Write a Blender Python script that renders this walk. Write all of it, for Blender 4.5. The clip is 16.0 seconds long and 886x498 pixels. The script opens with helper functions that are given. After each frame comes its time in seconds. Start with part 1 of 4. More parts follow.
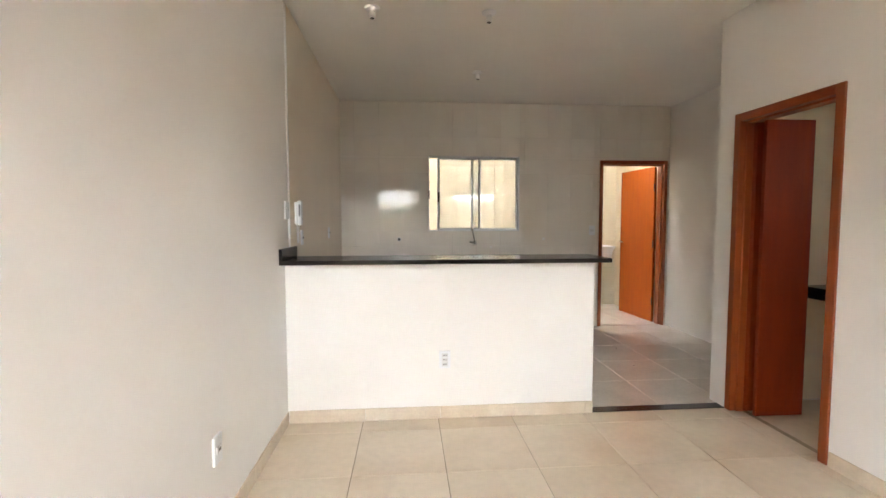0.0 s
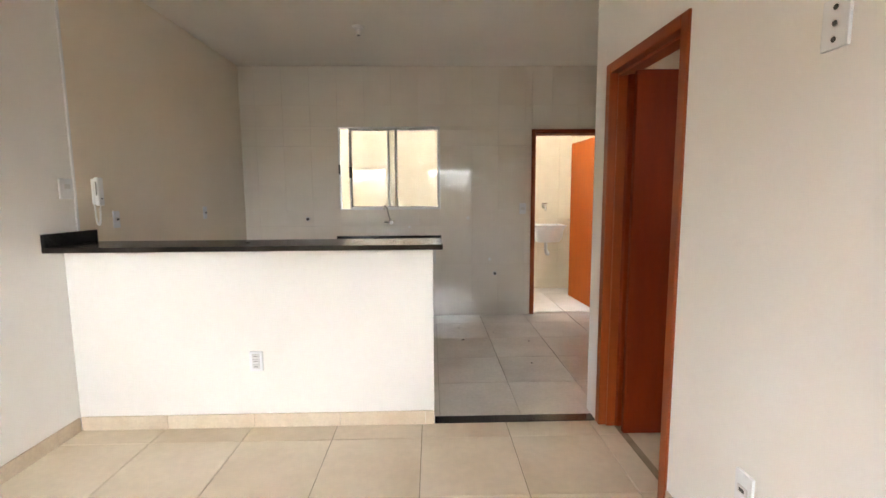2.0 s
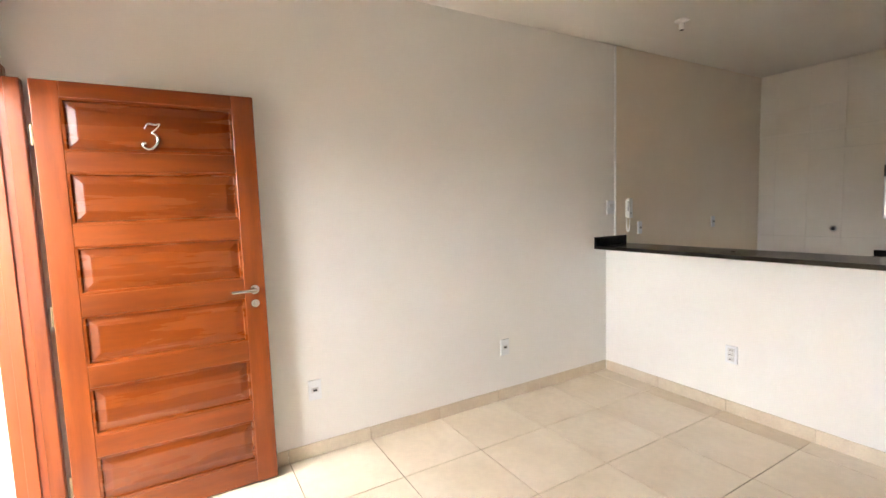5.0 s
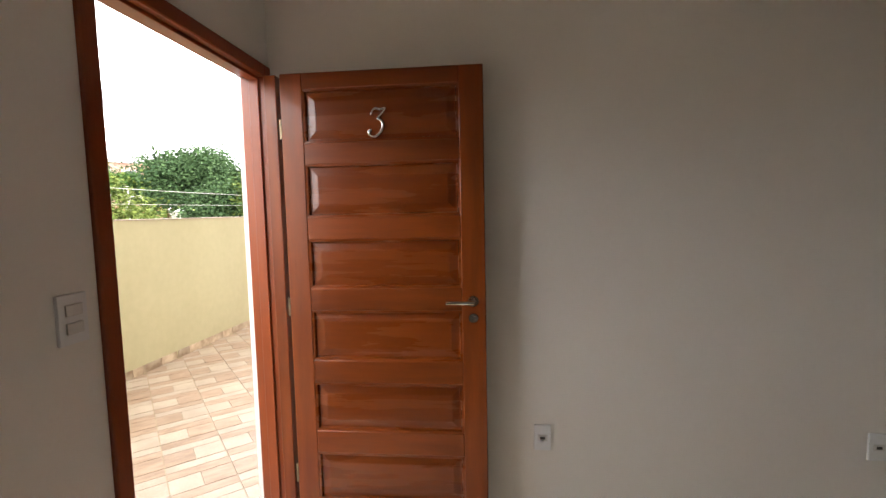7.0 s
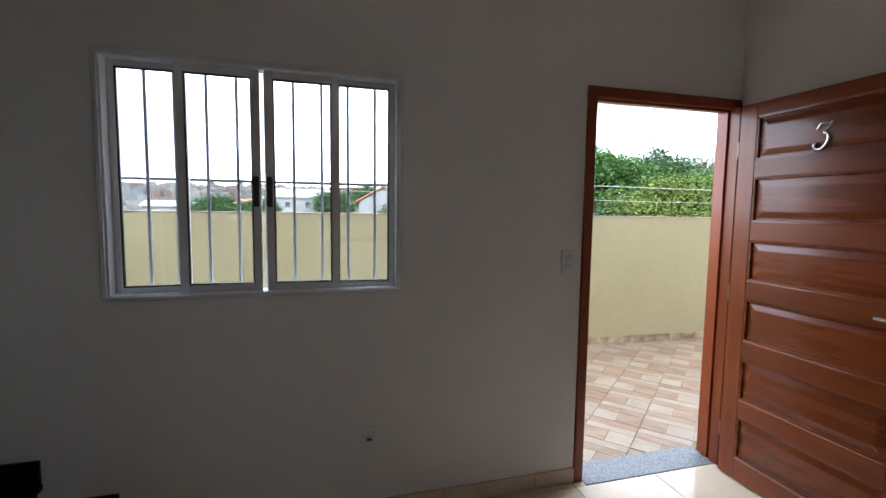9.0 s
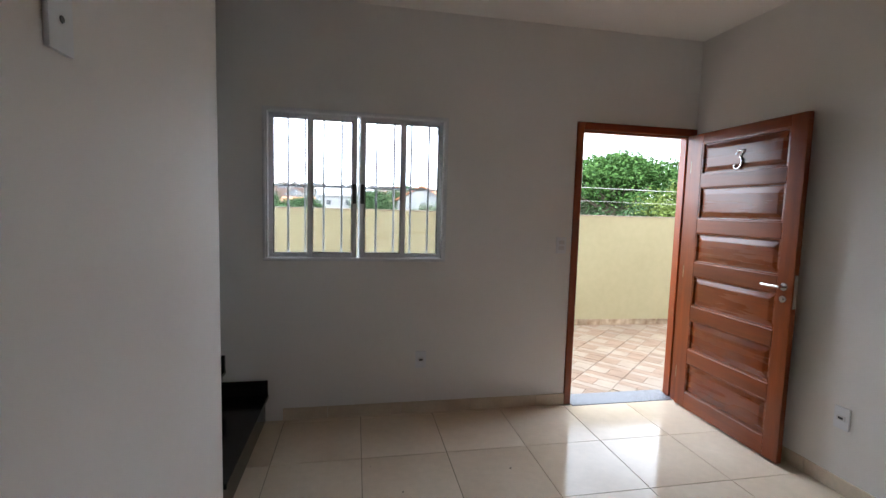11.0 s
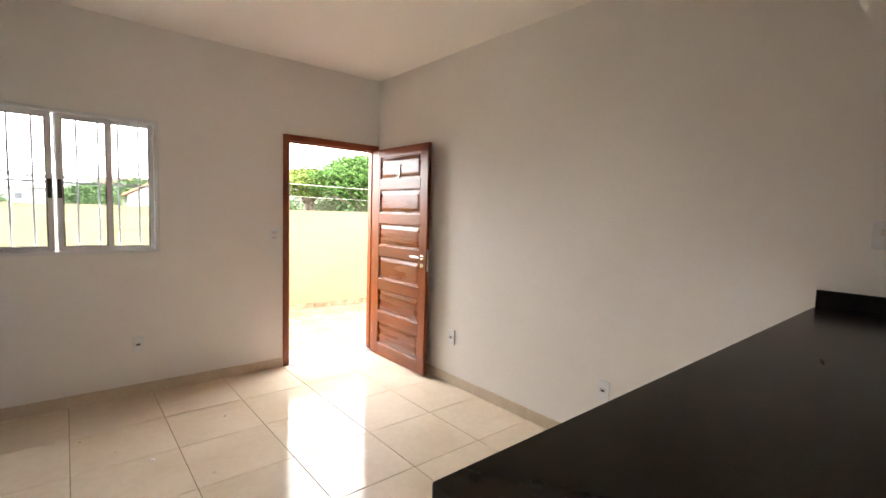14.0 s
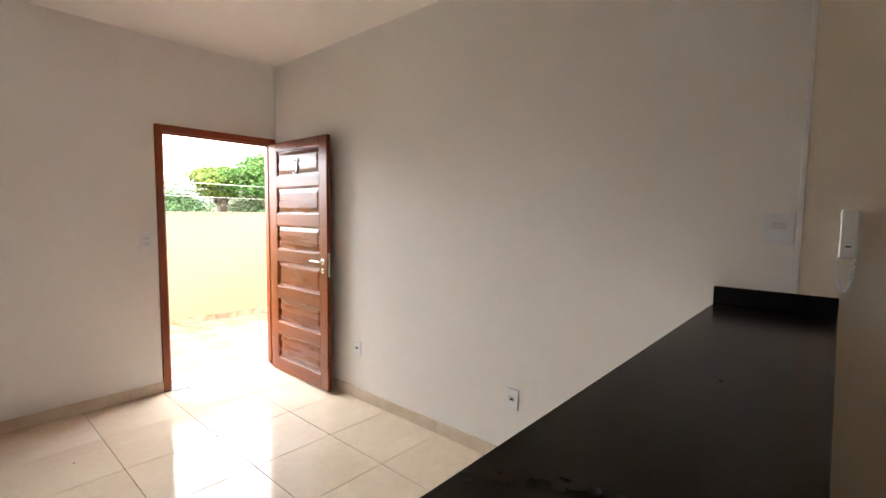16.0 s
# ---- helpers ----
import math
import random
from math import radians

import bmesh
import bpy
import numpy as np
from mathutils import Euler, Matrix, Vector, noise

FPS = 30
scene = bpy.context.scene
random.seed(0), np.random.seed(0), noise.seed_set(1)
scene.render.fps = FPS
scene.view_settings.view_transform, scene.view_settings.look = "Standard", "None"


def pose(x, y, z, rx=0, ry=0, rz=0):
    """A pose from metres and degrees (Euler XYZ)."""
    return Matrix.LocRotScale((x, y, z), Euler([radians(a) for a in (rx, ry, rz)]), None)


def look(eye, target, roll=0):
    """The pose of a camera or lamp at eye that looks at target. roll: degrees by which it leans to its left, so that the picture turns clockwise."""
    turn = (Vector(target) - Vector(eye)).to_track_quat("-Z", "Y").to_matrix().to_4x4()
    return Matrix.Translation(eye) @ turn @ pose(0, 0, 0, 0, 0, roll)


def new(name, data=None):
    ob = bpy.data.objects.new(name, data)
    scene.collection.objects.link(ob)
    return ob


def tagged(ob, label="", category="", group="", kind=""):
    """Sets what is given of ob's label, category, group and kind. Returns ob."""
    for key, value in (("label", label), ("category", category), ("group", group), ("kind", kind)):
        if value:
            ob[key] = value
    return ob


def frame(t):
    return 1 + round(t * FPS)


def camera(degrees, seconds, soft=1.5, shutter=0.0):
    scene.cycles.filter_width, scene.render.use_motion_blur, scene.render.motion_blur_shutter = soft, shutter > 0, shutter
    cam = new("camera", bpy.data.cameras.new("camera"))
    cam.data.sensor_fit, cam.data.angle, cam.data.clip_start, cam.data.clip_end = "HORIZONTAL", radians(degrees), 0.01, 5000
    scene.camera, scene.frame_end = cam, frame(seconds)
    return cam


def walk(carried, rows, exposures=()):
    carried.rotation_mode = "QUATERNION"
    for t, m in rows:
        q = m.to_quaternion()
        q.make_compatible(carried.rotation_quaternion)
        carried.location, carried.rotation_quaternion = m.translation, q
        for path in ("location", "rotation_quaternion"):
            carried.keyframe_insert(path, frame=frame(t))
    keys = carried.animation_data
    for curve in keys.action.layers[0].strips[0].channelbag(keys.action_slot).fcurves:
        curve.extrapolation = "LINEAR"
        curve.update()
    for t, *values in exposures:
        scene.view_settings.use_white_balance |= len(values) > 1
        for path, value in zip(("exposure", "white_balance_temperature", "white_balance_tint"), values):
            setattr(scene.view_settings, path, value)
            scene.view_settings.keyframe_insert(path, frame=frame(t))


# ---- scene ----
cam = camera(89.0, 16.0)
PATH = [
    (0, (0.814, -3.064, 1.375), (0.972, -1.074, 1.25), -0.1),
    (0.5, (1.089, -2.906, 1.372), (1.24, -0.923, 1.16), -0.1),
    (1, (1.444, -2.81, 1.38), (1.588, -0.829, 1.147), -0.3),
    (1.5, (1.807, -2.727, 1.369), (1.935, -0.744, 1.141), -0.4),
    (2, (2.123, -2.636, 1.382), (2.173, -0.649, 1.154), -0.4),
    (2.5, (2.402, -2.672, 1.416), (2.106, -0.706, 1.193), -0.9),
    (3, (2.572, -2.815, 1.424), (1.893, -0.946, 1.212), -1.3),
    (3.5, (2.662, -2.977, 1.432), (1.723, -1.223, 1.23), -1.2),
    (4, (2.679, -3.12, 1.469), (1.462, -1.546, 1.264), -1.0),
    (4.5, (2.7, -3.206, 1.476), (1.18, -1.921, 1.276), -1.0),
    (4.7, (2.74, -3.227, 1.484), (1.12, -2.07, 1.291), -1.4),
    (6.8, (2.085, -2.862, 1.445), (0.090, -2.821, 1.299), -1.45),
    (7, (2.077, -2.834, 1.483), (0.094, -3.029, 1.316), -1.2),
    (7.5, (2.199, -2.727, 1.477), (0.440, -3.663, 1.304), -1.0),
    (8, (2.322, -2.452, 1.482), (1.062, -3.998, 1.325), -0.1),
    (8.5, (2.334, -2.077, 1.508), (1.648, -3.947, 1.330), -0.1),
    (10.8, (2.617, -0.766, 1.480), (2.229, -2.723, 1.312), 1.6),
    (11, (2.620, -0.679, 1.486), (2.238, -2.635, 1.312), 1.6),
    (11.5, (2.633, -0.386, 1.445), (2.257, -2.344, 1.286), 1.5),
    (12, (2.679, -0.157, 1.428), (2.259, -2.106, 1.267), 1.5),
    (12.5, (2.657, 0.042, 1.431), (2.052, -1.857, 1.276), 1.6),
    (13, (2.645, 0.210, 1.470), (1.806, -1.598, 1.305), 1.8),
    (13.5, (2.561, 0.287, 1.456), (1.497, -1.4, 1.306), 1.6),
    (14, (2.553, 0.298, 1.481), (1.271, -1.229, 1.325), 1.7),
    (14.5, (2.493, 0.333, 1.486), (1.104, -1.098, 1.328), 1.3),
    (15, (2.435, 0.329, 1.489), (0.979, -1.033, 1.327), 1.1),
    (15.5, (2.293, 0.281, 1.499), (0.817, -1.057, 1.328), 0.7),
    (16, (2.202, 0.239, 1.489), (0.706, -1.079, 1.331), 0.7),
]
EXPOSURES = [(0, 4.25, 6500, 9), (2, 4.33, 6550, 9), (4, 4.3, 6600, 10), (4.7, 4.22, 6600, 10), (6.8, 2.7, 6800, 11), (7.5, 1.64, 6450, 9), (8, 1.52, 5950, 8), (8.5, 1.74, 5700, 8), (10.8, 2.2, 5800, 9), (11.5, 2.9, 5850, 9), (12.2, 3.5, 6400, 11), (13.5, 3.6, 6850, 12), (15, 3.55, 6800, 12), (16, 3.58, 6600, 12)]
walk(cam, [(t, look(eye, target, roll)) for t, eye, target, roll in PATH], EXPOSURES)

# ---- light ----
world = bpy.data.worlds.new("overcast_sky")
scene.world = world
world.use_nodes = True
wn, wl = world.node_tree.nodes, world.node_tree.links
wn.clear()
w_out = wn.new("ShaderNodeOutputWorld")
w_bg = wn.new("ShaderNodeBackground")
w_sky = wn.new("ShaderNodeTexSky")
w_sky.sky_type, w_sky.sun_disc = "NISHITA", False
w_sky.sun_elevation, w_sky.sun_rotation = radians(50), radians(-20)
w_sky.air_density, w_sky.dust_density = 1.0, 4.0
w_tc = wn.new("ShaderNodeTexCoord")
w_map = wn.new("ShaderNodeMapping")
w_map.inputs["Scale"].default_value = (2.0, 2.0, 7.0)
w_noise = wn.new("ShaderNodeTexNoise")
w_noise.inputs["Scale"].default_value, w_noise.inputs["Detail"].default_value = 1.7, 7
w_ramp = wn.new("ShaderNodeValToRGB")
w_ramp.color_ramp.elements[0].position, w_ramp.color_ramp.elements[0].color = 0.33, (2.6, 2.75, 2.95, 1)
w_ramp.color_ramp.elements[1].position, w_ramp.color_ramp.elements[1].color = 0.60, (18.8, 19.0, 19.5, 1)
w_mix = wn.new("ShaderNodeMix")
w_mix.data_type = "RGBA"
w_mix.inputs[0].default_value = 0.85
wl.new(w_tc.outputs["Generated"], w_map.inputs["Vector"])
wl.new(w_map.outputs["Vector"], w_noise.inputs["Vector"])
wl.new(w_noise.outputs["Fac"], w_ramp.inputs["Fac"])
wl.new(w_sky.outputs["Color"], w_mix.inputs[6])
wl.new(w_ramp.outputs["Color"], w_mix.inputs[7])
w_sep = wn.new("ShaderNodeSeparateXYZ")
w_fade = wn.new("ShaderNodeMapRange")
w_fade.inputs["From Min"].default_value, w_fade.inputs["From Max"].default_value = 0.25, 0.95
w_fade.inputs["To Min"].default_value, w_fade.inputs["To Max"].default_value = 1.0, 0.65
w_dim = wn.new("ShaderNodeVectorMath")
w_dim.operation = "SCALE"
wl.new(w_tc.outputs["Generated"], w_sep.inputs["Vector"])
wl.new(w_sep.outputs["Z"], w_fade.inputs["Value"])
wl.new(w_mix.outputs[2], w_dim.inputs[0])
wl.new(w_fade.outputs["Result"], w_dim.inputs["Scale"])
wl.new(w_dim.outputs["Vector"], w_bg.inputs["Color"])
w_bg.inputs["Strength"].default_value = 0.15
wl.new(w_bg.outputs["Background"], w_out.inputs["Surface"])

sun = new("sun", bpy.data.lights.new("sun", "SUN"))
sun.data.energy, sun.data.angle, sun.data.color = 1.6, radians(20), (1.0, 0.97, 0.92)
sun.matrix_world = look((-3.4, 9.4, 32), (0, 0, 20.08))


# ---- materials ----
def mat_nodes(name):
    m = bpy.data.materials.new(name)
    m.use_nodes = True
    nt = m.node_tree
    return m, nt, nt.nodes["Principled BSDF"]


def surface(name, dark, light, scale=3.0, rough=0.5, metal=0.0, bump=0.0, bump_scale=60.0, rand=0.0, coat=0.0,
            stretch=(1, 1, 1), detail=6, lo=0.35, hi=0.65, rough_var=0.08, spec=0.5, island=False, fine=0.0):
    """Paint, stone, plastic: two colours mixed by noise, uneven gloss and fine relief."""
    m, nt, b = mat_nodes(name)
    N, L = nt.nodes.new, nt.links.new
    tc = N("ShaderNodeTexCoord")
    mp = N("ShaderNodeMapping")
    mp.inputs["Scale"].default_value = stretch
    L(tc.outputs["Object"], mp.inputs["Vector"])
    vec = mp.outputs["Vector"]
    info = N("ShaderNodeNewGeometry") if island else N("ShaderNodeObjectInfo")
    rnd = info.outputs["Random Per Island"] if island else info.outputs["Random"]
    if rand:
        mul = N("ShaderNodeVectorMath")
        mul.operation = "SCALE"
        mul.inputs[0].default_value = (37.0, 61.0, 23.0)
        L(rnd, mul.inputs["Scale"])
        add = N("ShaderNodeVectorMath")
        L(vec, add.inputs[0])
        L(mul.outputs[0], add.inputs[1])
        vec = add.outputs[0]
    n1 = N("ShaderNodeTexNoise")
    n1.inputs["Scale"].default_value, n1.inputs["Detail"].default_value = scale, detail
    L(vec, n1.inputs["Vector"])
    rp = N("ShaderNodeValToRGB")
    rp.color_ramp.elements[0].position, rp.color_ramp.elements[1].position = lo, hi
    rp.color_ramp.elements[0].color, rp.color_ramp.elements[1].color = (*dark, 1), (*light, 1)
    L(n1.outputs["Fac"], rp.inputs["Fac"])
    col = rp.outputs["Color"]
    if fine:
        n3 = N("ShaderNodeTexNoise")
        n3.inputs["Scale"].default_value, n3.inputs["Detail"].default_value = scale * 14, 4
        L(vec, n3.inputs["Vector"])
        mr3 = N("ShaderNodeMapRange")
        mr3.inputs["From Min"].default_value, mr3.inputs["From Max"].default_value = 0.3, 0.7
        mr3.inputs["To Min"].default_value, mr3.inputs["To Max"].default_value = 1 - fine, 1 + fine
        L(n3.outputs["Fac"], mr3.inputs["Value"])
        hs3 = N("ShaderNodeHueSaturation")
        L(mr3.outputs["Result"], hs3.inputs["Value"])
        L(col, hs3.inputs["Color"])
        col = hs3.outputs["Color"]
    if rand:
        mr = N("ShaderNodeMapRange")
        mr.inputs["To Min"].default_value, mr.inputs["To Max"].default_value = 1 - rand, 1 + rand
        L(rnd, mr.inputs["Value"])
        hs = N("ShaderNodeHueSaturation")
        L(mr.outputs["Result"], hs.inputs["Value"])
        L(col, hs.inputs["Color"])
        col = hs.outputs["Color"]
    L(col, b.inputs["Base Color"])
    mr2 = N("ShaderNodeMapRange")
    mr2.inputs["To Min"].default_value, mr2.inputs["To Max"].default_value = max(0.02, rough - rough_var), min(1.0, rough + rough_var)
    n2 = N("ShaderNodeTexNoise")
    n2.inputs["Scale"].default_value, n2.inputs["Detail"].default_value = bump_scale, 4
    L(vec, n2.inputs["Vector"])
    L(n1.outputs["Fac"], mr2.inputs["Value"])
    L(mr2.outputs["Result"], b.inputs["Roughness"])
    b.inputs["Metallic"].default_value = metal
    b.inputs["Specular IOR Level"].default_value = spec
    b.inputs["Coat Weight"].default_value = coat
    b.inputs["Coat Roughness"].default_value = 0.08
    if bump:
        bp = N("ShaderNodeBump")
        bp.inputs["Strength"].default_value, bp.inputs["Distance"].default_value = bump, 0.004
        L(n2.outputs["Fac"], bp.inputs["Height"])
        L(bp.outputs["Normal"], b.inputs["Normal"])
    return m


def wood(name, dark, light, axis, rough=0.36, coat=0.18, spec=0.5):
    """Varnished timber with the grain along one axis of the thing."""
    stretch = {"x": (1.2, 13, 13), "y": (13, 1.2, 13), "z": (13, 13, 1.2)}[axis]
    return surface(name, dark, light, scale=1.4, rough=rough, bump=0.025, bump_scale=9, rand=0.12, coat=coat,
                   stretch=stretch, detail=8, lo=0.22, hi=0.82, rough_var=0.06, spec=spec, fine=0.05)


M_WALL = surface("white_wall_paint", (0.845, 0.828, 0.80), (0.88, 0.865, 0.838), scale=1.1, rough=0.62, bump=0.014, bump_scale=70, spec=0.3)
M_LINING = surface("satin_offwhite_lining", (0.84, 0.75, 0.625), (0.88, 0.795, 0.67), scale=1.0, rough=0.42, bump=0.05, bump_scale=60, spec=0.35)
M_CEIL = surface("white_ceiling_paint", (0.89, 0.865, 0.82), (0.92, 0.895, 0.85), scale=0.9, rough=0.8, bump=0.05, bump_scale=60, spec=0.2)
M_TILE = surface("beige_porcelain_tile", (0.66, 0.535, 0.385), (0.79, 0.685, 0.545), scale=1.5, rough=0.10, rand=0.012, rough_var=0.05, bump=0.012, bump_scale=14, fine=0.03, lo=0.25, hi=0.72, spec=0.28)
M_KTILE = surface("grey_beige_floor_tile", (0.72, 0.675, 0.61), (0.80, 0.755, 0.69), scale=3.0, rough=0.14, rand=0.015, rough_var=0.06, bump=0.01, bump_scale=12, fine=0.05)
M_WTILE = surface("white_glazed_wall_tile", (0.82, 0.767, 0.69), (0.86, 0.812, 0.74), scale=2.0, rough=0.09, rand=0.005, rough_var=0.03, bump=0.006, bump_scale=8)
M_LTILE = surface("cream_glazed_wall_tile", (0.79, 0.69, 0.535), (0.85, 0.76, 0.61), scale=2.0, rough=0.10, rand=0.02, rough_var=0.03, bump=0.006, bump_scale=8)
M_GROUT = surface("sandy_grout", (0.27, 0.205, 0.135), (0.37, 0.295, 0.205), scale=9, rough=0.9)
M_KGROUT = surface("beige_grout", (0.40, 0.36, 0.30), (0.50, 0.455, 0.39), scale=9, rough=0.9)
M_WGROUT = surface("pale_grout", (0.76, 0.72, 0.66), (0.81, 0.775, 0.715), scale=9, rough=0.9)
M_BASE = surface("beige_tile_skirting", (0.66, 0.55, 0.42), (0.74, 0.645, 0.51), scale=5, rough=0.16, rand=0.03, fine=0.04)
M_BLACK = surface("black_polished_granite", (0.011, 0.011, 0.0115), (0.017, 0.0165, 0.0165), scale=60, rough=0.16, bump=0.01, rough_var=0.06, fine=0.1, spec=0.3)
M_BROWN = surface("dark_speckled_granite", (0.0165, 0.0128, 0.0108), (0.0195, 0.0150, 0.0127), scale=40, rough=0.20, detail=2, lo=0.3, hi=0.7, rough_var=0.01, spec=0.16)
M_GREY = surface("grey_granite", (0.12, 0.13, 0.15), (0.34, 0.36, 0.40), scale=140, rough=0.5, detail=3, lo=0.38, hi=0.68)
M_WOODX = wood("varnished_red_wood_x", (0.118, 0.022, 0.003), (0.27, 0.058, 0.007), "x", rough=0.32, coat=0.14, spec=0.4)
M_WOODZ = wood("varnished_red_wood_z", (0.118, 0.022, 0.003), (0.27, 0.058, 0.007), "z", rough=0.32, coat=0.14, spec=0.4)
M_FRAMEZ = wood("varnished_orange_wood_z", (0.225, 0.038, 0.005), (0.325, 0.064, 0.008), "z")
M_FRAMEX = wood("varnished_orange_wood_x", (0.225, 0.038, 0.005), (0.325, 0.064, 0.008), "x")
M_FLUSH = wood("satin_orange_wood", (0.30, 0.058, 0.004), (0.38, 0.082, 0.006), "z", rough=0.6, coat=0.0, spec=0.2)
# darker copy of the flush door wood, the bathroom's shade put into its colour
M_FLUSH_SHADE = wood("satin_wood_shaded", (0.17, 0.022, 0.003), (0.24, 0.034, 0.004), "z", rough=0.6, coat=0.0, spec=0.15)
M_PANEL = wood("dark_varnished_panel_wood", (0.118, 0.022, 0.003), (0.235, 0.049, 0.006), "x", rough=0.27, coat=0.16, spec=0.4)
M_ALU = surface("white_painted_aluminium", (0.76, 0.77, 0.79), (0.82, 0.83, 0.85), scale=6, rough=0.35, rough_var=0.05)
M_BAR = surface("grey_painted_steel_bar", (0.40, 0.42, 0.44), (0.48, 0.50, 0.52), scale=12, rough=0.5)
M_RUBBER = surface("black_rubber", (0.012, 0.012, 0.012), (0.02, 0.02, 0.02), scale=20, rough=0.6)
M_PLASTIC = surface("white_plastic", (0.83, 0.83, 0.83), (0.88, 0.88, 0.88), scale=8, rough=0.32, rough_var=0.04)
M_PLATE = surface("bluish_white_plate_plastic", (0.79, 0.81, 0.84), (0.83, 0.85, 0.88), scale=8, rough=0.3, rough_var=0.04)
M_PGREY = surface("shaded_white_plastic", (0.66, 0.66, 0.66), (0.72, 0.72, 0.72), scale=8, rough=0.35)
M_DARK = surface("dark_plastic", (0.03, 0.03, 0.03), (0.05, 0.05, 0.05), scale=8, rough=0.4)
M_CHROME = surface("brushed_chrome", (0.62, 0.61, 0.59), (0.72, 0.71, 0.69), scale=20, rough=0.18, metal=1.0, rough_var=0.05)
M_STEEL = surface("stainless_steel", (0.58, 0.58, 0.57), (0.66, 0.66, 0.65), scale=30, rough=0.25, metal=1.0)
M_PARAPET = surface("yellow_cream_paint", (0.435, 0.382, 0.222), (0.48, 0.428, 0.255), scale=0.9, rough=0.75, bump=0.2, bump_scale=60, fine=0.03)
M_STONE_A = surface("pale_stone_tile", (0.31, 0.238, 0.172), (0.38, 0.30, 0.228), scale=6, rough=0.45, rand=0.06, bump=0.15, bump_scale=40, fine=0.08)
M_STONE_B = surface("orange_stone_tile", (0.235, 0.148, 0.092), (0.335, 0.228, 0.155), scale=7, rough=0.45, rand=0.08, bump=0.2, bump_scale=40, stretch=(1, 3, 1), fine=0.12)
M_SKIRTST = surface("brown_stone_skirting", (0.30, 0.20, 0.12), (0.56, 0.44, 0.31), scale=9, rough=0.5, rand=0.25, bump=0.2, bump_scale=40)


def glass_material():
    m, nt, b = mat_nodes("window_glass")
    b.inputs["Base Color"].default_value = (0.80, 0.825, 0.83, 1)
    b.inputs["Roughness"].default_value = 0.0
    b.inputs["Transmission Weight"].default_value = 1.0
    b.inputs["IOR"].default_value = 1.45
    return m


M_GLASS = glass_material()


# ---- mesh helpers ----
def box(bm, x0, y0, z0, x1, y1, z1, bevel=0.0, seg=1):
    r = bmesh.ops.create_cube(bm, size=1.0, matrix=Matrix.Translation(((x0 + x1) / 2, (y0 + y1) / 2, (z0 + z1) / 2))
                              @ Matrix.Diagonal((abs(x1 - x0), abs(y1 - y0), abs(z1 - z0), 1)))
    if bevel:
        edges = {e for v in r["verts"] for e in v.link_edges}
        bmesh.ops.bevel(bm, geom=list(edges), offset=bevel, segments=seg, profile=0.7, affect="EDGES")
    return bm


def boxed(*dims, bevel=0.0, seg=1):
    return box(bmesh.new(), *dims, bevel=bevel, seg=seg)


def rod(bm, a, b, r0, r1=None, seg=12, caps=True):
    a, b = Vector(a), Vector(b)
    d = b - a
    m = Matrix.Translation((a + b) / 2) @ d.to_track_quat("Z", "Y").to_matrix().to_4x4()
    bmesh.ops.create_cone(bm, cap_ends=caps, segments=seg, radius1=r0, radius2=r0 if r1 is None else r1, depth=d.length, matrix=m)
    return bm


def mesh_of(name, bm, materials, smooth=False):
    me = bpy.data.meshes.new(name)
    bmesh.ops.recalc_face_normals(bm, faces=bm.faces)
    bm.to_mesh(me)
    bm.free()
    for m in materials if isinstance(materials, (list, tuple)) else [materials]:
        me.materials.append(m)
    if smooth:
        for p in me.polygons:
            p.use_smooth = True
        me.set_sharp_from_angle(angle=radians(40))
    return me


def part(name, bm, material, parent=None, label="", smooth=False):
    """One mesh object, under a thing or a part; its mesh is in the parent's own space."""
    ob = new(name, mesh_of(name, bm, material, smooth))
    if parent:
        ob.parent = parent
    if label:
        ob["label"] = label
    return ob


def thing(name, m, label, category, group="", kind=""):
    ob = new(name)
    ob.empty_display_size = 0.1
    ob.matrix_world = m
    return tagged(ob, label, category, group, kind)


def wall(name, m, length, z0, z1, thick, holes, material, label, kind="structure", category="wall"):
    """A wall along its own x axis, its thickness along +y, with openings (u0, u1, z0, z1) right through it."""
    us = sorted({0.0, length, *[h[0] for h in holes], *[h[1] for h in holes]})
    zs = sorted({z0, z1, *[h[2] for h in holes], *[h[3] for h in holes]})
    bm = bmesh.new()

    def solid(i, j):
        if not (0 <= i < len(us) - 1 and 0 <= j < len(zs) - 1):
            return False
        u, z = (us[i] + us[i + 1]) / 2, (zs[j] + zs[j + 1]) / 2
        return not any(h[0] < u < h[1] and h[2] < z < h[3] for h in holes)

    def face(*ps):
        bm.faces.new([bm.verts.new(p) for p in ps])

    for i in range(len(us) - 1):
        for j in range(len(zs) - 1):
            if not solid(i, j):
                continue
            a, b, c, d = us[i], us[i + 1], zs[j], zs[j + 1]
            face((a, 0, c), (b, 0, c), (b, 0, d), (a, 0, d))
            face((a, thick, c), (a, thick, d), (b, thick, d), (b, thick, c))
            if not solid(i - 1, j):
                face((a, 0, c), (a, 0, d), (a, thick, d), (a, thick, c))
            if not solid(i + 1, j):
                face((b, 0, c), (b, thick, c), (b, thick, d), (b, 0, d))
            if not solid(i, j - 1):
                face((a, 0, c), (a, thick, c), (b, thick, c), (b, 0, c))
            if not solid(i, j + 1):
                face((a, 0, d), (b, 0, d), (b, thick, d), (a, thick, d))
    bmesh.ops.remove_doubles(bm, verts=bm.verts, dist=1e-5)
    ob = part(name, bm, material)
    ob.matrix_world = m
    return tagged(ob, label, category, kind=kind)


TILE_MESHES = {}


